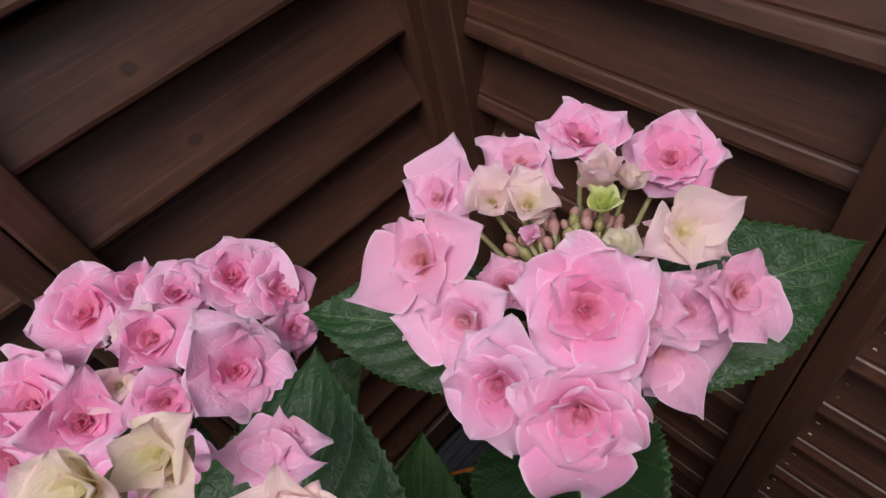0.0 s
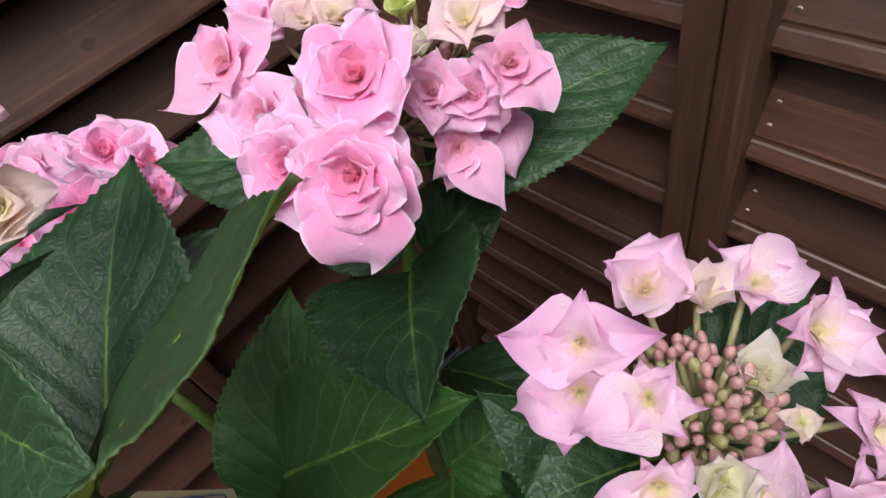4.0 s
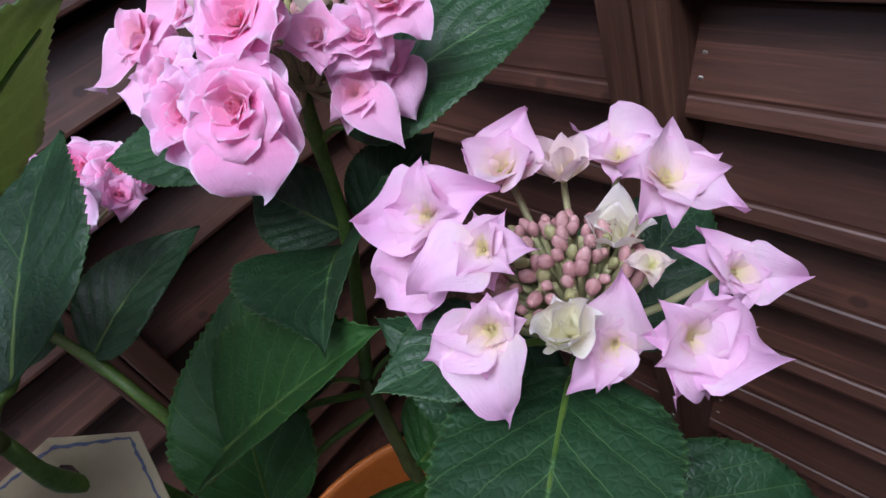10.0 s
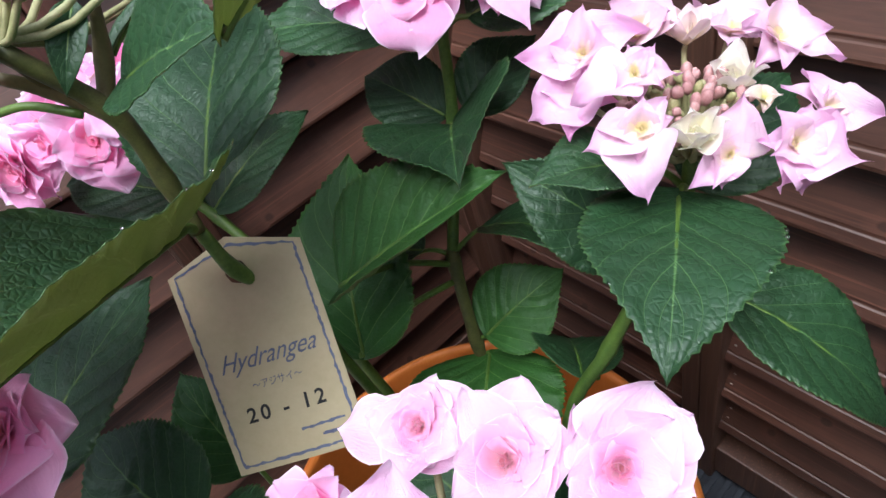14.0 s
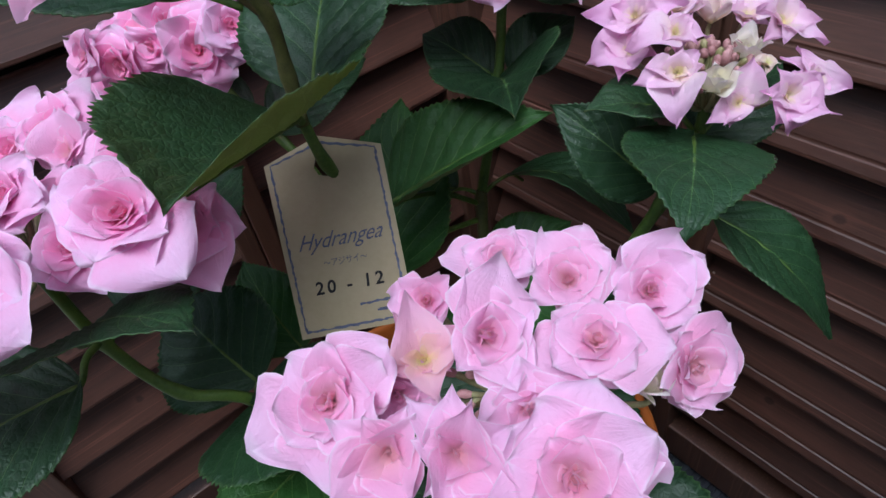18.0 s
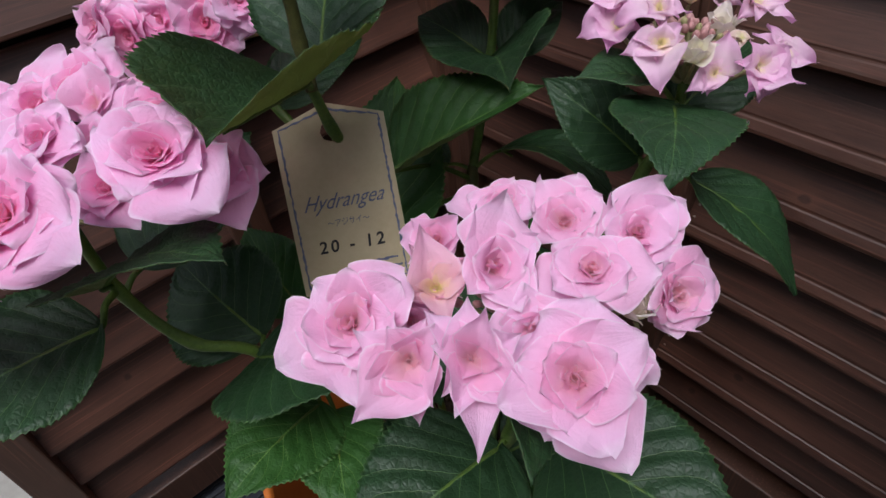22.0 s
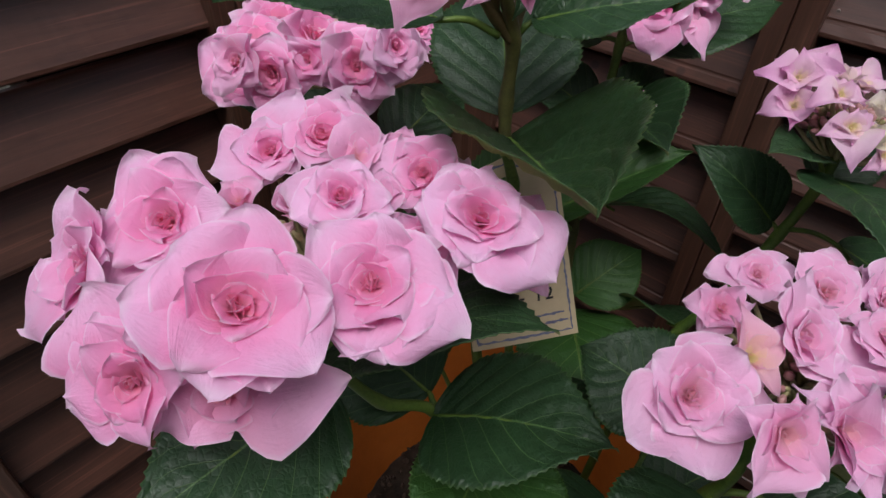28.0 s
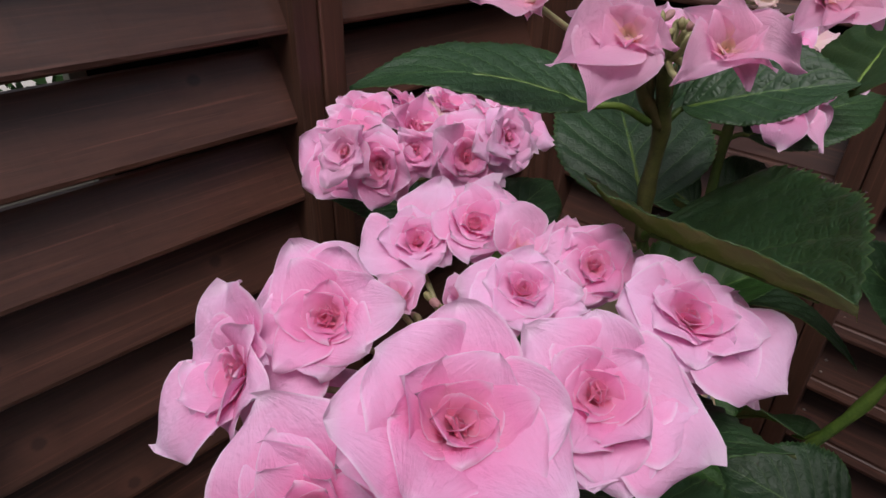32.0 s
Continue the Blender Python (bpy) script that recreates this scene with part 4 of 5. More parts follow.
stem([(-0.104, -0.018, 0.792), (-0.093, -0.004, 0.756), (-0.093, -0.002, 0.722), (-0.092, -0.006, 0.696)], (0.0034, 0.0037), STEM_OLD)
stem([(-0.092, -0.005, 0.697), (-0.085, -0.009, 0.673), (-0.080, 0.004, 0.640), (-0.076, 0.008, 0.600), (-0.060, 0.020, 0.400), (-0.048, 0.030, 0.130)], (0.0031, 0.0036), STEM)
stem([(-0.094, -0.005, 0.757), (-0.104, -0.008, 0.770), (-0.113, -0.016, 0.782)], (0.0034, 0.0022), STEM_RED)
stem([(-0.094, -0.004, 0.758), (-0.089, 0.005, 0.773), (-0.082, 0.008, 0.790)], (0.0034, 0.0022), STEM_RED)
stem([(-0.104, -0.008, 0.770), (-0.106, -0.014, 0.787)], (0.0026, 0.0020), STEM_RED)

# leaves, pair by pair
leaf((0.030, 0.135, 0.702), (0.140, 0.161, 0.721), (0.1, -0.35, 0.93), 0.068, stalk=(0.013, 0.134, 0.698), arch=.06, fold=.12)
leaf((-0.004, 0.140, 0.702), (-0.112, 0.160, 0.710), (-0.1, -0.35, 0.93), 0.060, stalk=(0.012, 0.136, 0.700), arch=.06)
leaf((0.006, 0.116, 0.647), (0.018, 0.022, 0.673), (0, 0.25, 0.95), 0.092, stalk=(0.005, 0.121, 0.643), fold=.42, arch=.10, skew=.5)
leaf((0.000, 0.130, 0.646), (-0.052, 0.172, 0.662), (-0.3, -0.4, 0.85), 0.050, stalk=(0.005, 0.121, 0.643), fold=.35)
leaf((0.016, 0.128, 0.646), (0.062, 0.160, 0.670), (0.2, -0.4, 0.85), 0.046, stalk=(0.005, 0.121, 0.643), fold=.35)
leaf((-0.074, 0.030, 0.550), (-0.068, 0.130, 0.632), (-0.1, -0.75, 0.65), 0.090, stalk=(-0.014, 0.080, 0.552), fold=.2, mat=LEAF_FRESH)
leaf((-0.064, 0.032, 0.612), (0.040, 0.034, 0.668), (-0.25, -0.5, 0.83), 0.088, stalk=(-0.013, 0.082, 0.565), fold=.5, skew=-.9, arch=.05, mat=LEAF_MID)
leaf((0.106, -0.012, 0.677), (0.084, -0.099, 0.693), (0.05, -0.1, 0.98), 0.063, stalk=(0.112, 0.004, 0.666), fold=.08, arch=.07, curl=.3, peak=.38, sharp=.7, drops=7)
leaf((0.118, -0.030, 0.640), (0.177, -0.064, 0.580), (0.4, -0.2, 0.9), 0.052, stalk=(0.100, 0.001, 0.630), fold=.15, arch=.12)
leaf((0.094, -0.004, 0.688), (0.052, -0.021, 0.701), (-0.2, -0.2, 0.95), 0.036, stalk=(0.112, 0.004, 0.666), fold=.2)
leaf((0.096, 0.010, 0.630), (0.038, 0.034, 0.674), (-0.3, -0.5, 0.8), 0.050, stalk=(0.098, 0.000, 0.625), fold=.3)
leaf((0.012, 0.092, 0.584), (0.092, 0.030, 0.572), (0.2, 0.1, 0.97), 0.048, stalk=(-0.012, 0.083, 0.572), fold=.2, arch=.20)
leaf((-0.030, 0.086, 0.578), (-0.085, 0.110, 0.540), (-0.2, 0, 0.97), 0.055, stalk=(-0.012, 0.083, 0.572), fold=.2, arch=.15)
leaf((-0.003, 0.066, 0.508), (0.056, 0.093, 0.535), (0.0, -0.45, 0.89), 0.062, stalk=(-0.014, 0.072, 0.490), fold=.12, mat=LEAF_FRESH)
leaf((-0.006, 0.066, 0.485), (-0.012, -0.040, 0.468), (0, 0.1, 0.98), 0.105, stalk=(-0.014, 0.072, 0.475), fold=.1, arch=.12, mat=LEAF_FRESH)
leaf((0.058, 0.010, 0.530), (0.045, 0.080, 0.472), (0.2, -0.6, 0.8), 0.056, stalk=(0.066, -0.002, 0.545), fold=.2)
leaf((-0.090, -0.018, 0.707), (-0.084, -0.145, 0.753), (0, 0.3, 0.95), 0.118, stalk=(-0.092, -0.005, 0.696), fold=.57, skew=.08, arch=.0, peak=.46, peak_right=.28, drops=5, sharp=.46, olive=True, quilt=1.6, mat=LEAF_THIN)
leaf((-0.088, 0.012, 0.708), (-0.086, 0.118, 0.750), (-0.1, -0.75, 0.65), 0.088, stalk=(-0.093, -0.003, 0.702), fold=.20, arch=.05)
leaf((-0.132, -0.012, 0.770), (-0.240, 0.004, 0.772), (-0.05, -0.12, 0.99), 0.066, stalk=(-0.101, -0.008, 0.760), fold=.12, arch=.10, quilt=1.6)
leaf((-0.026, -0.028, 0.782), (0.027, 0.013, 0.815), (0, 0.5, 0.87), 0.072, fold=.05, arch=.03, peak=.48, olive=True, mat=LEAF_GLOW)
leaf((-0.082, -0.001, 0.766), (-0.022, -0.030, 0.786), (0.25, -0.55, 0.75), 0.046, stalk=(-0.092, -0.002, 0.756), fold=.30, arch=.04, peak=.5)
leaf((-0.087, 0.005, 0.793), (-0.096, -0.015, 0.770), (0.4, -0.6, 0.4), 0.013, fold=.3, quilt=.3)
leaf((-0.089, 0.010, 0.772), (-0.060, 0.036, 0.784), (-0.3, -0.4, 0.8), 0.009, fold=.4, arch=.1, quilt=.3)
leaf((-0.077, 0.022, 0.789), (-0.050, 0.044, 0.792), (-0.3, -0.4, 0.8), 0.009, fold=.4, arch=.1, quilt=.3)
leaf((-0.178, -0.122, 0.662), (-0.091, -0.153, 0.706), (0.2, 0.1, 0.95), 0.078, stalk=(-0.188, -0.106, 0.648), fold=.12, arch=.10)
leaf((-0.184, -0.132, 0.644), (-0.252, -0.194, 0.641), (-0.1, -0.3, 0.95), 0.078, stalk=(-0.188, -0.106, 0.642), fold=.10, arch=.05)
leaf((-0.131, -0.102, 0.580), (-0.050, -0.152, 0.622), (0, -0.1, 0.98), 0.086, stalk=(-0.131, -0.095, 0.574), fold=.10, arch=.08)
leaf((-0.104, -0.108, 0.540), (-0.138, -0.176, 0.552), (0, -0.3, 0.95), 0.066, stalk=(-0.118, -0.084, 0.535), fold=.12, arch=.08, mat=LEAF_FRESH)
leaf((-0.094, -0.112, 0.538), (-0.072, -0.180, 0.545), (0.1, -0.3, 0.95), 0.056, stalk=(-0.112, -0.080, 0.525), fold=.2, arch=.06, mat=LEAF_FRESH)
leaf((0.006, -0.156, 0.574), (-0.060, -0.222, 0.580), (-0.1, -0.2, 0.95), 0.080, stalk=(0.012, -0.148, 0.570), fold=.10, arch=.08)
leaf((0.034, -0.158, 0.582), (0.108, -0.214, 0.586), (0.1, -0.2, 0.95), 0.082, stalk=(0.012, -0.148, 0.572), fold=.10, arch=.08)
leaf((0.008, -0.160, 0.640), (0.020, -0.223, 0.672), (0.5, -0.5, 0.8), 0.036, stalk=(0.018, -0.148, 0.625), fold=.2)
leaf((-0.136, -0.084, 0.578), (-0.193, -0.044, 0.605), (-0.2, -0.4, 0.9), 0.078, stalk=(-0.131, -0.095, 0.574), fold=.12)
leaf((-0.128, -0.040, 0.552), (-0.166, 0.000, 0.594), (-0.1, -0.6, 0.8), 0.056, stalk=(-0.098, -0.066, 0.465), fold=.15, mat=LEAF_FRESH)
leaf((-0.158, 0.100, 0.630), (-0.100, 0.172, 0.646), (-0.1, -0.5, 0.85), 0.060, stalk=(-0.155, 0.095, 0.625), fold=.2)
leaf((-0.180, 0.112, 0.638), (-0.275, 0.132, 0.650), (-0.2, -0.3, 0.9), 0.056, stalk=(-0.170, 0.102, 0.634), fold=.15)
leaf((0.118, 0.016, 0.658), (0.168, 0.056, 0.676), (0.2, -0.3, 0.9), 0.052, stalk=(0.112, 0.004, 0.662), fold=.15)
leaf((-0.020, -0.120, 0.500), (-0.085, -0.160, 0.518), (-0.1, -0.2, 0.95), 0.070, stalk=(0.000, -0.116, 0.478), fold=.12, arch=.08)
leaf((0.010, -0.112, 0.490), (0.070, -0.090, 0.500), (0.2, -0.2, 0.95), 0.066, stalk=(0.000, -0.112, 0.468), fold=.12, arch=.10)
leaf((0.034, -0.004, 0.450), (0.100, -0.045, 0.440), (0.2, -0.1, 0.95), 0.074, stalk=(0.040, 0.006, 0.455), fold=.12, arch=.12)
leaf((-0.060, -0.030, 0.500), (-0.030, -0.105, 0.530), (0.1, -0.3, 0.95), 0.070, stalk=(-0.080, -0.040, 0.410), fold=.12, arch=.10)
leaf((-0.014, -0.090, 0.430), (0.020, -0.150, 0.415), (0.1, -0.2, 0.95), 0.060, stalk=(-0.006, -0.090, 0.415), fold=.1, arch=.1, mat=LEAF_FRESH)
leaf((0.014, -0.087, 0.563), (-0.035, -0.044, 0.569), (-0.1, -0.4, 0.9), 0.074, stalk=(-0.004, -0.100, 0.440), fold=.12, arch=.08)
leaf((-0.182, -0.085, 0.642), (-0.141, 0.006, 0.664), (-0.1, -0.3, 0.95), 0.074, stalk=(-0.187, -0.105, 0.636), fold=.10, arch=.04)

# flower heads
head_back = flower_head((0.018, 0.138, 0.725), "full pink double hydrangea head at the back")
head_right = flower_head((0.114, 0.004, 0.686), "pale pink lacecap head with open bud cluster")
head_front = flower_head((0.020, -0.150, 0.666), "pink double hydrangea head low in front")
head_left = flower_head((-0.185, -0.110, 0.698), "large deep pink double hydrangea head")
head_shaded = flower_head((-0.196, 0.125, 0.678), "smaller pink head beside the fence")
head_high = flower_head((-0.104, -0.018, 0.794), "cream and pink head on the tagged stem")

floret(head_back, "rose", (0.017, 0.115, 0.764), (-0.05, -0.50, 0.86), 0.0266, 251, petals=[(-148, 27.1), (-104, 26), (-67, 28.8), (-7, 21.7), (55, 24), (100, 28.2), (161, 27.9)])
floret(head_back, "rose", (0.011, 0.089, 0.745), (-0.08, -0.76, 0.64), 0.0269, 191, petals=[(-152, 27.9), (-125, 31.9), (-97, 40), (-51, 27.5), (-17, 26.1), (25, 24.4), (143, 22)])
floret(head_back, "rose", (-0.014, 0.099, 0.745), (-0.25, -0.69, 0.68), 0.0236, 284, petals=[(-141, 18.7), (-81, 25.6), (-23, 15.8), (74, 28.1), (120, 24.5), (172, 23.7)])
floret(head_back, "loose_light", (-0.026, 0.124, 0.750), (-0.20, -0.60, 0.77), 0.0204, 139, petals=[(-165, 26.2), (-126, 17.4), (-47, 16.4), (24, 22.4), (105, 19.2), (170, 30.2)])
floret(head_back, "rose_pale", (-0.039, 0.144, 0.763), (-0.22, -0.45, 0.87), 0.0194, 218, petals=[(-166, 34.65), (-126, 13.9), (-19, 18.5), (19, 27.7), (99, 18), (138, 21.1)])
floret(head_back, "loose_light", (-0.034, 0.179, 0.759), (-0.25, -0.45, 0.86), 0.0176, 260, petals=[(-150, 12.6), (-46, 18.5), (7, 16.8), (67, 29.1), (155, 18)])
floret(head_back, "tulip_blush", (-0.013, 0.172, 0.759), (0.05, -0.45, 0.89), 0.0116, 337, petals=[(-63, 9), (41, 11.8), (80, 20.65), (108, 19.2), (158, 9.2)])
floret(head_back, "tulip_blush", (-0.000, 0.169, 0.757), (0.25, -0.35, 0.90), 0.0165, 260, petals=[(-130, 8.1), (6, 14), (67, 19.6), (106, 20.9)])
floret(head_back, "loose_light", (0.000, 0.195, 0.754), (0.10, -0.15, 0.98), 0.0183, 35, petals=[(-111, 8.2), (-33, 20.4), (71, 18.7), (112, 18.4), (150, 22.9)])
floret(head_back, "rose", (0.028, 0.208, 0.752), (0.05, -0.12, 0.99), 0.0207, 34, petals=[(-120, 12), (-7, 19.2), (31, 29), (98, 21.1), (140, 23.2)])
floret(head_back, "rose", (0.066, 0.200, 0.743), (0.05, -0.45, 0.89), 0.0209, 276, petals=[(-128, 19.5), (-57, 18.2), (-5, 26.1), (29, 26.1), (63, 25.2), (111, 20.6), (157, 21.3)])
floret(head_back, "cup_pale", (0.033, 0.177, 0.757), (-0.20, 0.12, 0.97), 0.0094, 90)
floret(head_back, "cup_pale", (0.043, 0.179, 0.752), (0.30, 0.12, 0.97), 0.0060, 12)
floret(head_back, "star_blush", (0.056, 0.147, 0.760), (0.05, -0.45, 0.89), 0.0184, 320, petals=[(-156, 20.5, 0.6), (-114, 14.2), (-30, 23.3), (21, 28), (45, 17), (161, 15.2)])
floret(head_back, "rose_pale", (0.069, 0.124, 0.752), (0.30, -0.50, 0.81), 0.0168, 1, petals=[(-126, 17.1), (-50, 24.6), (8, 18.5), (100, 11.6), (168, 14.4)])
floret(head_back, "rose_pale", (-0.010, 0.140, 0.746), (-0.10, -0.45, 0.88), 0.0150, 77)
floret(head_back, "loose_light", (0.039, 0.123, 0.747), (0.15, -0.55, 0.82), 0.0165, 79)
floret(head_back, "loose_light", (0.054, 0.124, 0.742), (0.22, -0.60, 0.77), 0.0180, 78)
floret(head_back, "loose_light", (0.057, 0.130, 0.725), (0.32, -0.67, 0.68), 0.0167, 31, petals=[(-144, 14.6), (-68, 29.6), (-19, 12.7), (80, 17), (138, 18.1)])
floret(head_back, "star_pink", (0.045, 0.118, 0.723), (0.20, -0.76, 0.61), 0.0193, 230, petals=[(-116, 19.7), (-89, 19.7), (-64, 33.8, 0.33), (70, 16.4), (149, 12.6)])
floret(head_back, "cup_cream", (0.036, 0.147, 0.749), (-0.08, 0.12, 0.97), 0.0072, 265)
floret(head_back, "cup_green", (0.030, 0.162, 0.759), (0.10, 0.12, 0.97), 0.0062, 5)
floret(head_back, "rosebud", (0.002, 0.158, 0.752), (-0.20, -0.12, 0.97), 0.0055, 6)

floret(head_right, "tulip_pale", (0.102, 0.041, 0.716), (-0.10, -0.40, 0.91), 0.0160, 241, petals=[(-165, 7.1), (-102, 10.2), (-11, 13.3), (47, 24.2), (77, 20.6), (134, 19.3)])
floret(head_right, "cup_pale", (0.119, 0.036, 0.712), (0.10, 0.12, 0.97), 0.0082, 81)
floret(head_right, "loose_pale", (0.137, 0.041, 0.710), (0.10, -0.30, 0.95), 0.0141, 110, petals=[(-112, 12.4), (-37, 12.4), (15, 23.7), (66, 16.5), (128, 20.2), (148, 8.3)])
floret(head_right, "loose_pale", (0.145, 0.019, 0.716), (0.28, -0.42, 0.86), 0.0179, 184, petals=[(-134, 18.2), (-47, 24.8), (22, 19.4), (75, 11.6), (168, 14.7)])
floret(head_right, "cup_cream", (0.129, 0.012, 0.704), (0.10, -0.20, 0.97), 0.0078, 34)
floret(head_right, "star_pale", (0.155, -0.005, 0.699), (0.35, -0.58, 0.74), 0.0142, 341, petals=[(-146, 10.7), (-62, 12.6), (-17, 20.5), (36, 11.6), (116, 16.3), (149, 19.4, 0.3)])
floret(head_right, "loose_pale", (0.138, -0.025, 0.703), (0.22, -0.74, 0.63), 0.0171, 206, petals=[(-119, 16.9), (-81, 20.2, 0.5), (-24, 23.3), (-2, 17.9), (59, 15.5), (164, 12)])
floret(head_right, "loose_pale", (0.121, -0.018, 0.697), (-0.05, -0.72, 0.69), 0.0139, 236, petals=[(-149, 20.2, 0.4), (-111, 14.2), (-12, 6.3), (67, 21.8), (113, 12.3)])
floret(head_right, "cup_cream", (0.110, -0.019, 0.704), (-0.05, -0.25, 0.97), 0.0086, 114)
floret(head_right, "star_pale", (0.092, -0.020, 0.716), (-0.20, -0.66, 0.72), 0.0173, 122, petals=[(-165, 20.3), (-97, 25.5), (41, 15.1), (118, 9.8)])
floret(head_right, "star_pale", (0.094, 0.000, 0.723), (-0.12, -0.50, 0.86), 0.0146, 227, petals=[(-159, 23.7), (-89, 12.4), (-5, 15.9), (46, 14.9), (93, 12.9)])
floret(head_right, "star_pale", (0.077, 0.011, 0.712), (-0.25, -0.60, 0.76), 0.0172, 205, petals=[(-170, 26.5), (-108, 21.1), (-26, 14.1), (56, 13.8)])
floret(head_right, "loose_pale", (0.079, 0.020, 0.725), (-0.24, -0.50, 0.83), 0.0172, 19, petals=[(-69, 11.7), (3, 24.9), (71, 16), (136, 17.5), (170, 24, 0.6)])
floret(head_right, "star_cream", (0.135, -0.005, 0.708), (0.13, -0.30, 0.95), 0.0070, 120, petals=[(-94, 6.6), (1, 7.6), (73, 5.1), (156, 8.2)])

floret(head_front, "rose_light", (0.013, -0.105, 0.685), (-0.02, -0.35, 0.94), 0.0168, 21, petals=[(-50, 14.7), (25, 18.8), (68, 17.1), (144, 16.9), (177, 26.5, 0.4)])
floret(head_front, "rose_light", (0.038, -0.116, 0.686), (-0.04, -0.48, 0.88), 0.0182, 280, petals=[(-141, 14.3), (-64, 17.7), (3, 20.6), (35, 19.5), (75, 21.9, 0.5), (143, 16.3)])
floret(head_front, "rose_light", (0.067, -0.119, 0.680), (0.10, -0.50, 0.86), 0.0201, 254, petals=[(-165, 13), (-96, 12.7), (-23, 19.7), (32, 24.9), (69, 26.8), (120, 21.4)])
floret(head_front, "rose_light", (0.045, -0.150, 0.689), (0.01, -0.22, 0.98), 0.0185, 128, petals=[(-156, 26.2), (-58, 16.4), (-13, 25.9), (26, 21.4), (63, 13.9), (148, 15.2)])
floret(head_front, "rose_light", (0.076, -0.149, 0.676), (0.45, -0.54, 0.71), 0.0170, 230, petals=[(-130, 15.2), (-90, 17.2), (-23, 18.8), (40, 23.1), (86, 17.3)])
floret(head_front, "cup_cream", (0.062, -0.156, 0.671), (0.13, 0.12, 0.97), 0.0095, 170)
floret(head_front, "rose_light", (0.035, -0.194, 0.686), (-0.02, -0.52, 0.85), 0.0256, 195, petals=[(-152, 23.7), (-116, 23), (-64, 32.5), (-8, 26.7), (35, 26.1), (69, 31.5), (147, 25.6)])
floret(head_front, "star_pink", (0.001, -0.190, 0.693), (0.18, -0.62, 0.76), 0.0214, 110, petals=[(-136, 17.2), (-90, 31.5, 0.3), (-39, 23.1), (22, 19.2), (91, 20.6), (129, 23.7, 0.3)])
floret(head_front, "star_pink", (-0.018, -0.189, 0.692), (0.05, -0.69, 0.73), 0.0207, 320, petals=[(-135, 29.2), (-79, 21.3), (-26, 12.1), (74, 15.6), (146, 21.2)])
floret(head_front, "rose_light", (-0.042, -0.168, 0.687), (-0.05, -0.56, 0.83), 0.0230, 174, petals=[(-145, 33), (-94, 31.6), (-60, 18.3), (10, 19.8), (51, 27.9), (107, 18.2), (174, 23.5)])
floret(head_front, "star_bud", (-0.013, -0.152, 0.687), (0.10, -0.55, 0.83), 0.0182, 269, petals=[(-151, 16), (-91, 13.7), (-28, 13), (38, 18.9), (109, 24.2)])
floret(head_front, "loose_light", (0.008, -0.146, 0.691), (0.25, -0.55, 0.80), 0.0230, 329, petals=[(-57, 30.2, 0.4), (-28, 23.4), (38, 22.1), (82, 28.8, 0.6), (159, 12.1)])
floret(head_front, "rose_pale", (-0.014, -0.127, 0.688), (-0.10, -0.50, 0.86), 0.0134, 353, petals=[(-141, 16), (-64, 13.6), (10, 13.4), (69, 11.9), (167, 17.6)])

floret(head_front, "loose_light", (0.022, -0.168, 0.679), (0.05, -0.55, 0.83), 0.0165, 61)
floret(head_front, "loose_light", (-0.022, -0.160, 0.676), (-0.05, -0.60, 0.80), 0.0160, 63)

floret(head_left, "rose", (-0.197, -0.170, 0.735), (0.08, -0.44, 0.89), 0.0289, 14, petals=[(-103, 31.6), (-44, 36), (-3, 28.1), (30, 25.5), (82, 27.4), (144, 32.3), (177, 36)])
floret(head_left, "rose", (-0.159, -0.156, 0.732), (0.02, -0.52, 0.85), 0.0239, 19, petals=[(-167, 22.8), (-119, 26.1), (-79, 27.8), (-29, 36.8), (-4, 30), (26, 27), (65, 25), (138, 28.8)])
floret(head_left, "rose", (-0.120, -0.120, 0.731), (0.12, -0.48, 0.87), 0.0239, 1, petals=[(-115, 22.7, 0.42), (-64, 27.8), (-45, 38.5), (17, 26), (75, 26), (128, 25.8), (180, 26.1)])
floret(head_left, "rose_pale", (-0.108, -0.109, 0.713), (0.12, -0.60, 0.79), 0.0230, 136, petals=[(-155, 23), (-57, 30), (-5, 27, 0.66), (50, 25, 0.66), (103, 22)])
floret(head_left, "rose", (-0.237, -0.113, 0.725), (-0.08, -0.60, 0.79), 0.0268, 150, petals=[(-138, 33.2), (-80, 16.2), (14, 20.9), (67, 28.9), (121, 29.5), (162, 30.4)])
floret(head_left, "rose", (-0.262, -0.130, 0.717), (-0.63, -0.46, 0.63), 0.0244, 44, petals=[(-147, 38.5), (-101, 24.6), (1, 15.1), (75, 23.4), (108, 37.7), (151, 28.6)])
floret(head_left, "rose", (-0.233, -0.175, 0.711), (-0.12, -0.76, 0.63), 0.0222, 200, petals=[(-161, 26.8), (-86, 19.2), (-3, 15.2), (48, 23.6), (120, 36.3), (135, 24.8)])
floret(head_left, "rose_pale", (-0.250, -0.115, 0.685), (-0.13, -0.52, 0.84), 0.0245, 20, petals=[(-124, 25), (-14, 26.4), (42, 24.1), (125, 17.7), (167, 29.4)])
floret(head_left, "rose", (-0.208, -0.061, 0.724), (0.03, -0.46, 0.89), 0.0172, 359, petals=[(-157, 29.4), (-111, 18.8), (-36, 17.3), (73, 33, 0.4), (173, 17.7)])
floret(head_left, "rose", (-0.184, -0.059, 0.730), (0.03, -0.42, 0.91), 0.0209, 250, petals=[(-165, 16.2), (-89, 15), (11, 22.9), (64, 29.3), (118, 27.9, 0.4)])
floret(head_left, "star_pink", (-0.168, -0.074, 0.729), (0.06, -0.50, 0.86), 0.0168, 230, petals=[(-99, 15.1), (-42, 11.6), (39, 19.1), (113, 26.7)])
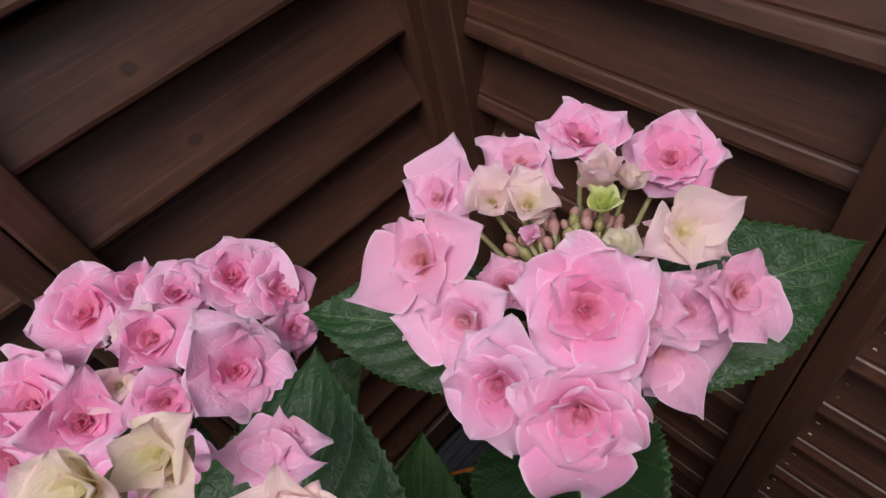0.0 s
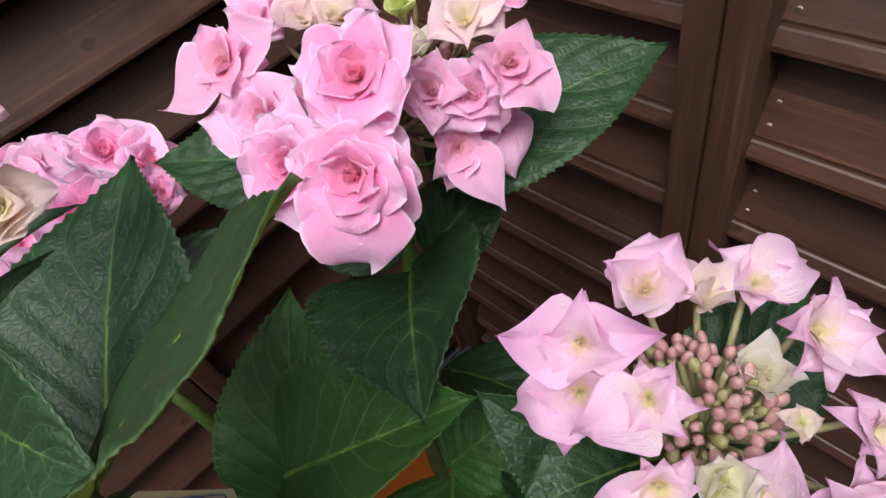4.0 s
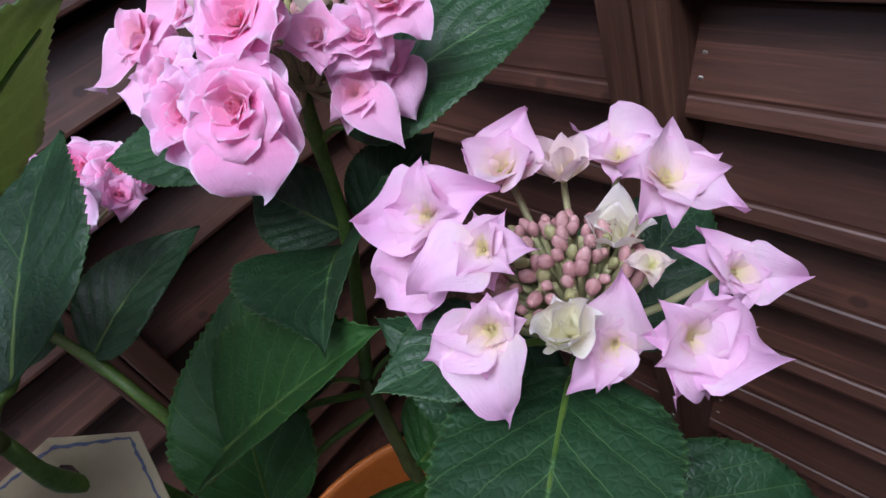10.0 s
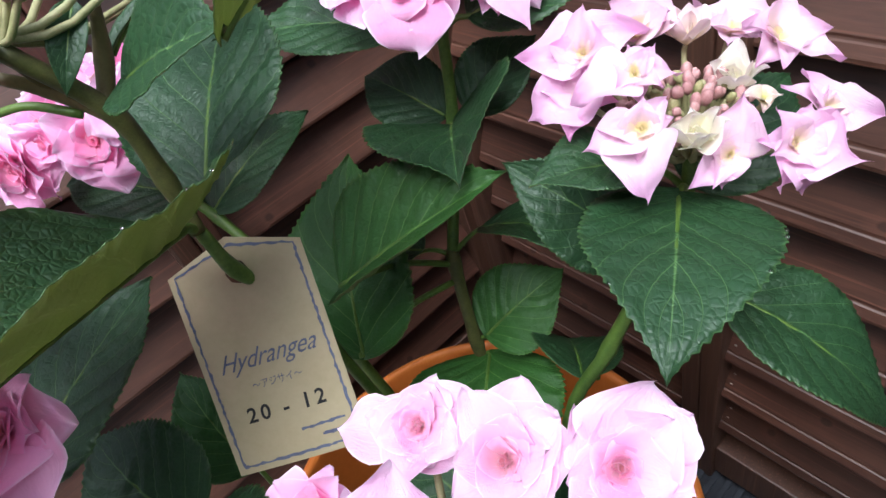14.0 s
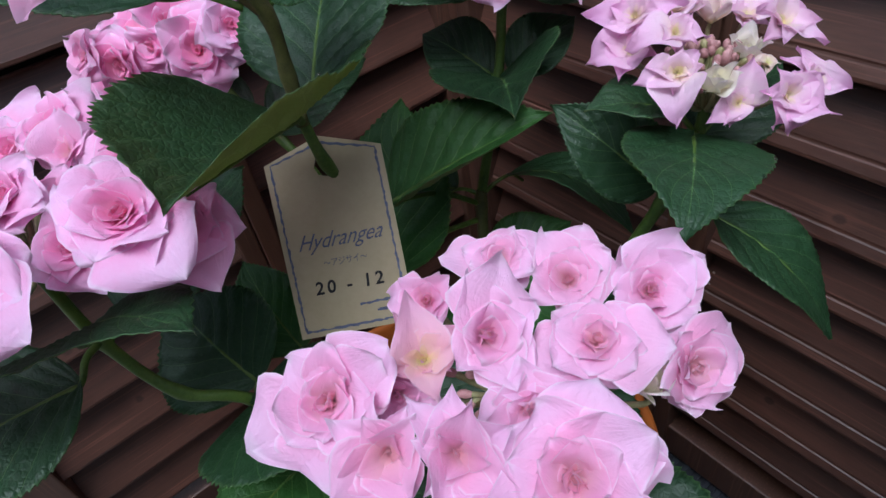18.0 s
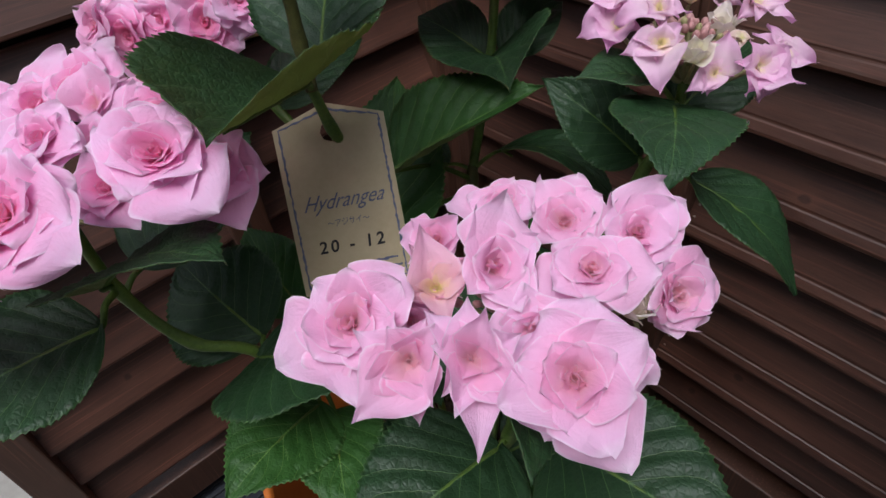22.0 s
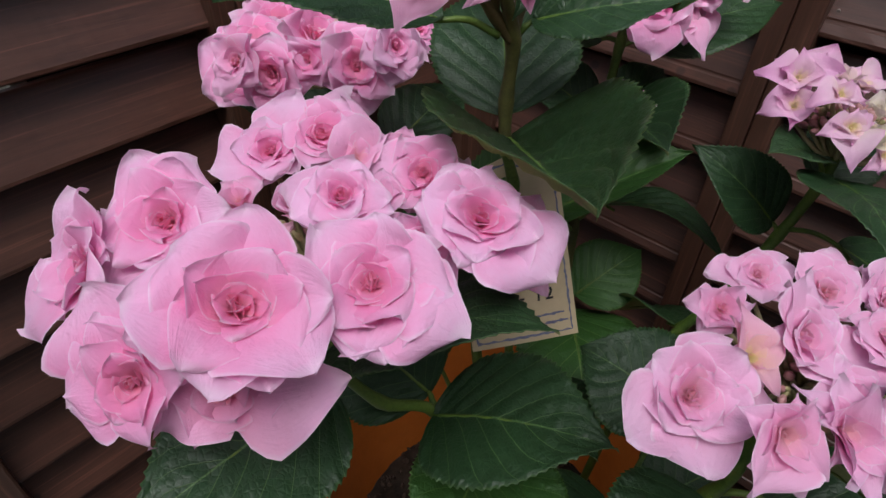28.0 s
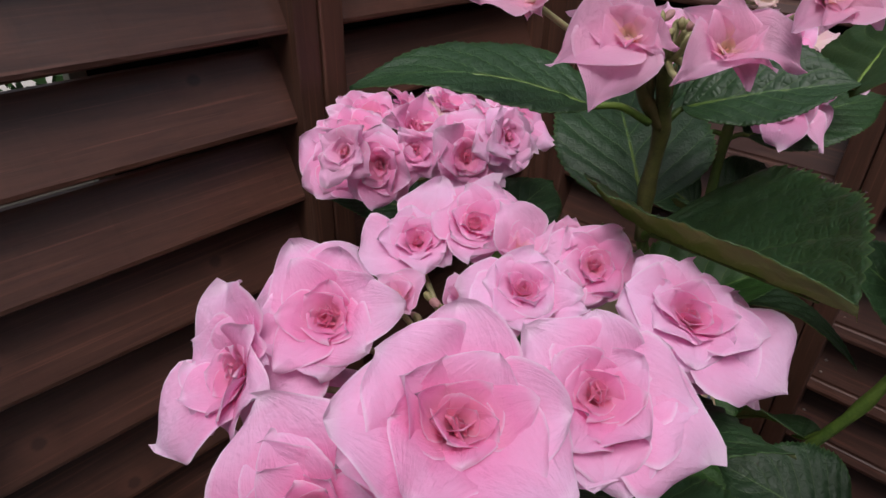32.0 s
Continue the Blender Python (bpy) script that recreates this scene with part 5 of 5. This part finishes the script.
floret(head_left, "rose_pale", (-0.149, -0.069, 0.732), (0.09, -0.40, 0.91), 0.0106, 250, petals=[(-176, 11.6), (-77, 10.5), (64, 11.2), (130, 8.7)])
floret(head_left, "rose", (-0.140, -0.079, 0.724), (0.04, -0.50, 0.86), 0.0190, 261, petals=[(-115, 18.4), (-46, 17.3), (25, 23.4), (122, 20.8), (176, 26)])
floret(head_left, "rose", (-0.172, -0.109, 0.733), (-0.02, -0.38, 0.92), 0.0202, 70, petals=[(-154, 23.8), (-55, 21), (-21, 23.1), (37, 15.6), (123, 17.8), (173, 23.9)])
floret(head_left, "rosebud", (-0.192, -0.105, 0.725), (0.07, -0.25, 0.95), 0.0098, 149)
floret(head_left, "rosebud", (-0.214, -0.099, 0.723), (-0.15, -0.25, 0.95), 0.0105, 235)
floret(head_left, "rosebud", (-0.158, -0.100, 0.726), (0.20, -0.30, 0.93), 0.0095, 77)
floret(head_left, "star_bud", (-0.200, -0.122, 0.722), (0.0, -0.45, 0.89), 0.0110, 8, petals=[(-168, 14.5), (-102, 14.4), (-21, 13.2), (35, 12.6)])
floret(head_left, "rose_pale", (-0.210, -0.172, 0.702), (0.20, -0.81, 0.55), 0.0265, 70, petals=[(-147, 27), (-47, 19.8), (6, 27.8), (9, 47.25), (141, 13.3)])

floret(head_left, "loose_pink", (-0.145, -0.122, 0.718), (0.10, -0.60, 0.79), 0.0190, 64)

floret(head_shaded, "rose", (-0.168, 0.200, 0.689), (0.52, -0.17, 0.84), 0.0290, 240, petals=[(-131, 22.8), (-56, 20.0), (-13, 41.5), (6, 43.5), (51, 31.5), (104, 23.1), (171, 24.6)])
floret(head_shaded, "rose", (-0.191, 0.185, 0.701), (0.51, -0.14, 0.85), 0.0213, 304)
floret(head_shaded, "loose_pink", (-0.219, 0.193, 0.695), (0.47, -0.14, 0.87), 0.0235, 130, petals=[(-120, 15.5), (-14, 17.0), (42, 15.6), (119, 15.6), (172, 14.6)])
floret(head_shaded, "rose", (-0.250, 0.185, 0.688), (0.17, -0.28, 0.95), 0.0335, 50, petals=[(-162, 34.9), (-110, 20.8), (-49, 18.4), (67, 23.6), (98, 36.2), (169, 21.9)])
floret(head_shaded, "rose", (-0.144, 0.196, 0.682), (0.76, -0.23, 0.61), 0.0220, 41)
floret(head_shaded, "loose_pink", (-0.189, 0.150, 0.710), (0.52, -0.05, 0.85), 0.0242, 342, petals=[(-162, 21.6), (-137, 15.0), (-28, 14.2), (39, 22.4)])
floret(head_shaded, "rose", (-0.144, 0.133, 0.707), (0.61, -0.36, 0.71), 0.0282, 299, petals=[(-146, 21.7), (-69, 15.5), (-19, 22.0), (20, 31.9), (69, 30.3), (124, 33.7)])
floret(head_shaded, "rose", (-0.175, 0.120, 0.707), (0.54, -0.33, 0.77), 0.0189, 140, petals=[(-72, 13.3), (22, 14.4), (97, 17.2), (175, 13.0)])
floret(head_shaded, "tulip_blush", (-0.199, 0.129, 0.708), (0.40, -0.30, 0.90), 0.0140, 169)
floret(head_shaded, "loose_pink", (-0.214, 0.115, 0.708), (0.55, -0.44, 0.71), 0.0262, 260, petals=[(-178, 23.6), (-133, 15.7), (-29, 15.8), (51, 14.4), (113, 20.4)])
floret(head_shaded, "rose", (-0.254, 0.130, 0.694), (0.09, -0.40, 0.91), 0.0301, 25)
floret(head_shaded, "rose", (-0.265, 0.112, 0.681), (0.18, -0.74, 0.65), 0.0287, 300)
floret(head_shaded, "tulip_blush", (-0.202, 0.159, 0.706), (0.40, -0.20, 0.92), 0.0125, 138)
floret(head_shaded, "loose_pink", (-0.130, 0.169, 0.683), (0.79, -0.37, 0.49), 0.0161, 46)
floret(head_shaded, "rose", (-0.180, 0.082, 0.706), (0.11, -0.91, 0.40), 0.0294, 62)
floret(head_shaded, "rose", (-0.231, 0.076, 0.701), (-0.16, -0.95, 0.28), 0.0250, 20)
floret(head_shaded, "loose_pink", (-0.210, 0.080, 0.709), (-0.02, -0.92, 0.40), 0.0182, 90)
floret(head_shaded, "rose_pale", (-0.251, 0.074, 0.710), (-0.48, -0.76, 0.43), 0.0206, 340)
floret(head_shaded, "rose", (-0.155, 0.083, 0.717), (0.40, -0.81, 0.43), 0.0226, 170)

floret(head_high, "star_coral", (-0.134, -0.060, 0.807), (-0.25, -0.66, 0.71), 0.0227, 160, petals=[(-156, 30.9), (-120, 31, 0.5), (-29, 18), (62, 19.8), (152, 23.2)])
floret(head_high, "star_coral", (-0.106, -0.072, 0.808), (-0.10, -0.68, 0.72), 0.0207, 288, petals=[(-140, 27.3), (-82, 20.9), (-40, 28.8), (27, 19.3), (81, 20.1), (125, 21.4)])
floret(head_high, "star_coral", (-0.166, -0.048, 0.819), (-0.45, -0.70, 0.55), 0.0153, 59, petals=[(-103, 10.8), (-6, 16.7), (72, 14.6), (177, 25.1)])
floret(head_high, "star_coral", (-0.080, -0.076, 0.824), (0.20, -0.81, 0.55), 0.0216, 80, petals=[(-135, 22.1), (0, 27, 0.5), (70, 22), (159, 18)])
floret(head_high, "tulip_cream", (-0.051, 0.032, 0.822), (0.10, -0.35, 0.93), 0.0150, 301, petals=[(-162, 16.5, 0.44), (-116, 12.2, 0.44), (13, 19.9, 0.44), (65, 15.7, 0.44), (101, 18.4, 0.44), (155, 19.7, 0.44)])
floret(head_high, "tulip_cream", (-0.051, 0.028, 0.808), (0.35, -0.61, 0.71), 0.0124, 302, petals=[(-115, 18.5), (-85, 15), (-51, 12.2), (4, 15.7), (160, 10.7)])
floret(head_high, "star_pink", (-0.074, 0.066, 0.788), (0.10, -0.50, 0.86), 0.0105, 303, petals=[(-175, 16.5), (-115, 10.5), (-8, 14.1), (51, 7)])
floret(head_high, "tulip_cream", (-0.097, 0.057, 0.804), (-0.10, -0.40, 0.91), 0.0150, 304, petals=[(-102, 14.7, 0.44), (-40, 20.8, 0.44), (37, 23.8, 0.44), (145, 13.4, 0.44)])
floret(head_high, "star_pink", (-0.082, 0.063, 0.784), (0.15, -0.50, 0.85), 0.0119, 305, petals=[(-30, 16.5), (-3, 21.6), (11, 8.5), (67, 12.2), (172, 14)])
floret(head_high, "tulip_cream", (-0.108, 0.047, 0.814), (-0.20, -0.50, 0.84), 0.0155, 306, petals=[(-164, 21.6, 0.44), (-5, 15.4, 0.44), (89, 10.2, 0.44), (154, 20.7, 0.44)])

bud_cluster(head_back, (0.018, 0.152, 0.746), (0.030, 0.022, 0.007), 60, 3, 1.2, 0.2)
bud_cluster(head_right, (0.111, 0.008, 0.703), (0.024, 0.021, 0.010), 90, 4, 1.05, 0.22)
bud_cluster(head_front, (0.014, -0.150, 0.676), (0.022, 0.018, 0.004), 34, 5, 1.0, 0.2)
bud_cluster(head_left, (-0.190, -0.095, 0.712), (0.022, 0.018, 0.004), 14, 6, 1.0, 0.7)
bud_cluster(head_high, (-0.104, -0.022, 0.804), (0.022, 0.020, 0.004), 18, 7, 1.0, 0.8)
bud_cluster(head_shaded, (-0.200, 0.140, 0.690), (0.020, 0.020, 0.004), 12, 8, 1.0, 0.6)
for head in (head_back, head_right, head_front, head_left, head_shaded, head_high):
    tie_head(head)


# ---- the paper tag that hangs on the tall stem ----
TAG_O = Vector((-0.0890, -0.0019, 0.6736))
tx = Vector((0.9841, 0.1731, 0.0401)).normalized()
ty = Vector((-0.1350, 0.5821, 0.8019))
ty = (ty - tx * ty.dot(tx)).normalized()
tz = tx.cross(ty)
TAG_M = Matrix((tx, ty, tz)).transposed().to_4x4()
TAG_M.translation = TAG_O
tag = thing("plant_tag", TAG_M, "buff card plant tag with blue border, slipped over a stem", "tag")
TAG_BEND = 0.9


def on_tag(x, y, z=0.0):
    """A point of the card, which bows a little from side to side."""
    return Vector((x, y, z - TAG_BEND * x * x))


HALF, LOW, PEAK, HOLE = 0.0335, -0.1010, 0.0110, (0.0, -0.0060)
# the card: columns of quads, with an octagonal hole below the peak
bm = bmesh.new()
xs = [-0.0335, -0.024, -0.016, -0.0095, -0.0058, -0.0041, 0.0, 0.0041, 0.0058, 0.0095, 0.016, 0.024, 0.0335]
roof = lambda x: PEAK * (1 - abs(x) / HALF)
ring_low = {-0.0058: HOLE[1], -0.0041: HOLE[1] - 0.0041, 0.0: HOLE[1] - 0.0058, 0.0041: HOLE[1] - 0.0041, 0.0058: HOLE[1]}
ring_up = {-0.0058: HOLE[1], -0.0041: HOLE[1] + 0.0041, 0.0: HOLE[1] + 0.0058, 0.0041: HOLE[1] + 0.0041, 0.0058: HOLE[1]}
grid = {}


def card_vert(x, y):
    key = (round(x, 5), round(y, 5))
    if key not in grid:
        grid[key] = bm.verts.new(on_tag(x, y))
    return grid[key]


for x0, x1 in zip(xs, xs[1:]):
    lows = [LOW, -0.080, -0.055, -0.030]
    for a, b in zip(lows, lows[1:]):
        bm.faces.new((card_vert(x0, a), card_vert(x1, a), card_vert(x1, b), card_vert(x0, b)))
    if x0 in ring_low and x1 in ring_low:
        bm.faces.new((card_vert(x0, -0.030), card_vert(x1, -0.030), card_vert(x1, ring_low[x1]), card_vert(x0, ring_low[x0])))
        bm.faces.new((card_vert(x0, ring_up[x0]), card_vert(x1, ring_up[x1]), card_vert(x1, roof(x1)), card_vert(x0, roof(x0))))
    else:
        a = [card_vert(x0, -0.030)] + ([card_vert(x0, HOLE[1])] if x0 in ring_low else []) + [card_vert(x0, roof(x0))]
        b = [card_vert(x1, -0.030)] + ([card_vert(x1, HOLE[1])] if x1 in ring_low else []) + [card_vert(x1, roof(x1))]
        bm.faces.new((a[0], *b, *reversed(a[1:])))
back = bmesh.ops.extrude_face_region(bm, geom=bm.faces[:])
bmesh.ops.translate(bm, vec=(0, 0, -0.0005), verts=[g for g in back["geom"] if isinstance(g, bmesh.types.BMVert)])
bmesh.ops.recalc_face_normals(bm, faces=bm.faces[:])
part("card", bm, CARD, tag, m=TAG_M)


def tag_stroke(name, points, width, mat, z=0.0003, wob=0.0):
    """A printed line on the card."""
    bm, last = bmesh.new(), None
    rng = random.Random(len(points) + int(points[0][1] * 1e4))
    line = []
    for (x0, y0), (x1, y1) in zip(points, points[1:]):
        n = max(2, int(math.hypot(x1 - x0, y1 - y0) / 0.0016))
        line += [(x0 + (x1 - x0) * k / n, y0 + (y1 - y0) * k / n) for k in range(n)]
    line.append(points[-1])
    for k, (x, y) in enumerate(line):
        ax, ay = line[max(k - 1, 0)]
        bx, by = line[min(k + 1, len(line) - 1)]
        d = math.hypot(bx - ax, by - ay) or 1.0
        nx, ny = -(by - ay) / d, (bx - ax) / d
        w, s = width * (1 + (rng.uniform(-0.5, 0.5) if wob else 0)), wob * math.sin(k * 1.3) * rng.uniform(0.4, 1)
        pair = (bm.verts.new(on_tag(x + nx * (w / 2 + s), y + ny * (w / 2 + s), z)), bm.verts.new(on_tag(x - nx * (w / 2 - s), y - ny * (w / 2 - s), z)))
        if last:
            bm.faces.new((last[0], last[1], pair[1], pair[0]))
        last = pair
    return part(name, bm, mat, tag, m=TAG_M)


e = 0.0036
tag_stroke("border", [(-HALF + e, LOW + e), (HALF - e, LOW + e), (HALF - e, -e * 0.2), (0.0, PEAK - e * 1.1), (-HALF + e, -e * 0.2), (-HALF + e, LOW + e)], 0.0012, INK_BLUE, wob=0.00030)


def writing(name, body, size, x, y, mat, shear=0.0, stretch=1.0, heavy=0.0, spacing=1.0):
    """Words on the card, in the built-in font, turned into a mesh."""
    cu = bpy.data.curves.new(name, "FONT")
    cu.body, cu.size, cu.shear, cu.align_x, cu.offset = body, size, shear, "CENTER", heavy
    cu.resolution_u, cu.space_character = 3, spacing
    ob = bpy.data.objects.new(name, cu)
    scene.collection.objects.link(ob)
    deps = bpy.context.evaluated_depsgraph_get()
    me = bpy.data.meshes.new_from_object(ob.evaluated_get(deps))
    bpy.data.objects.remove(ob)
    for v in me.vertices:
        v.co = on_tag(x + v.co.x * stretch, y + v.co.y, 0.0004)
    me.materials.clear()
    me.materials.append(mat)
    me.name = name
    return put(new(name, me), tag, TAG_M)


writing("printed_name", "Hydrangea", 0.0128, -0.0005, -0.0508, INK_BLUE, 0.60, 0.88)
writing("printed_kana", "～アジサイ～", 0.0050, 0.001, -0.0615, INK_BLUE, 0.0, 0.85)
writing("written_number", "20 - 12", 0.0104, 0.0002, -0.0768, INK_BLACK, 0.10, 1.0, 0.0002, 1.32)
for y, x0, x1 in ((-0.0865, 0.004, 0.026), (-0.0915, 0.013, 0.028)):
    tag_stroke("printed_line", [(x0, y), (x1, y + 0.0006)], 0.0014, INK_BLUE, wob=0.00025)
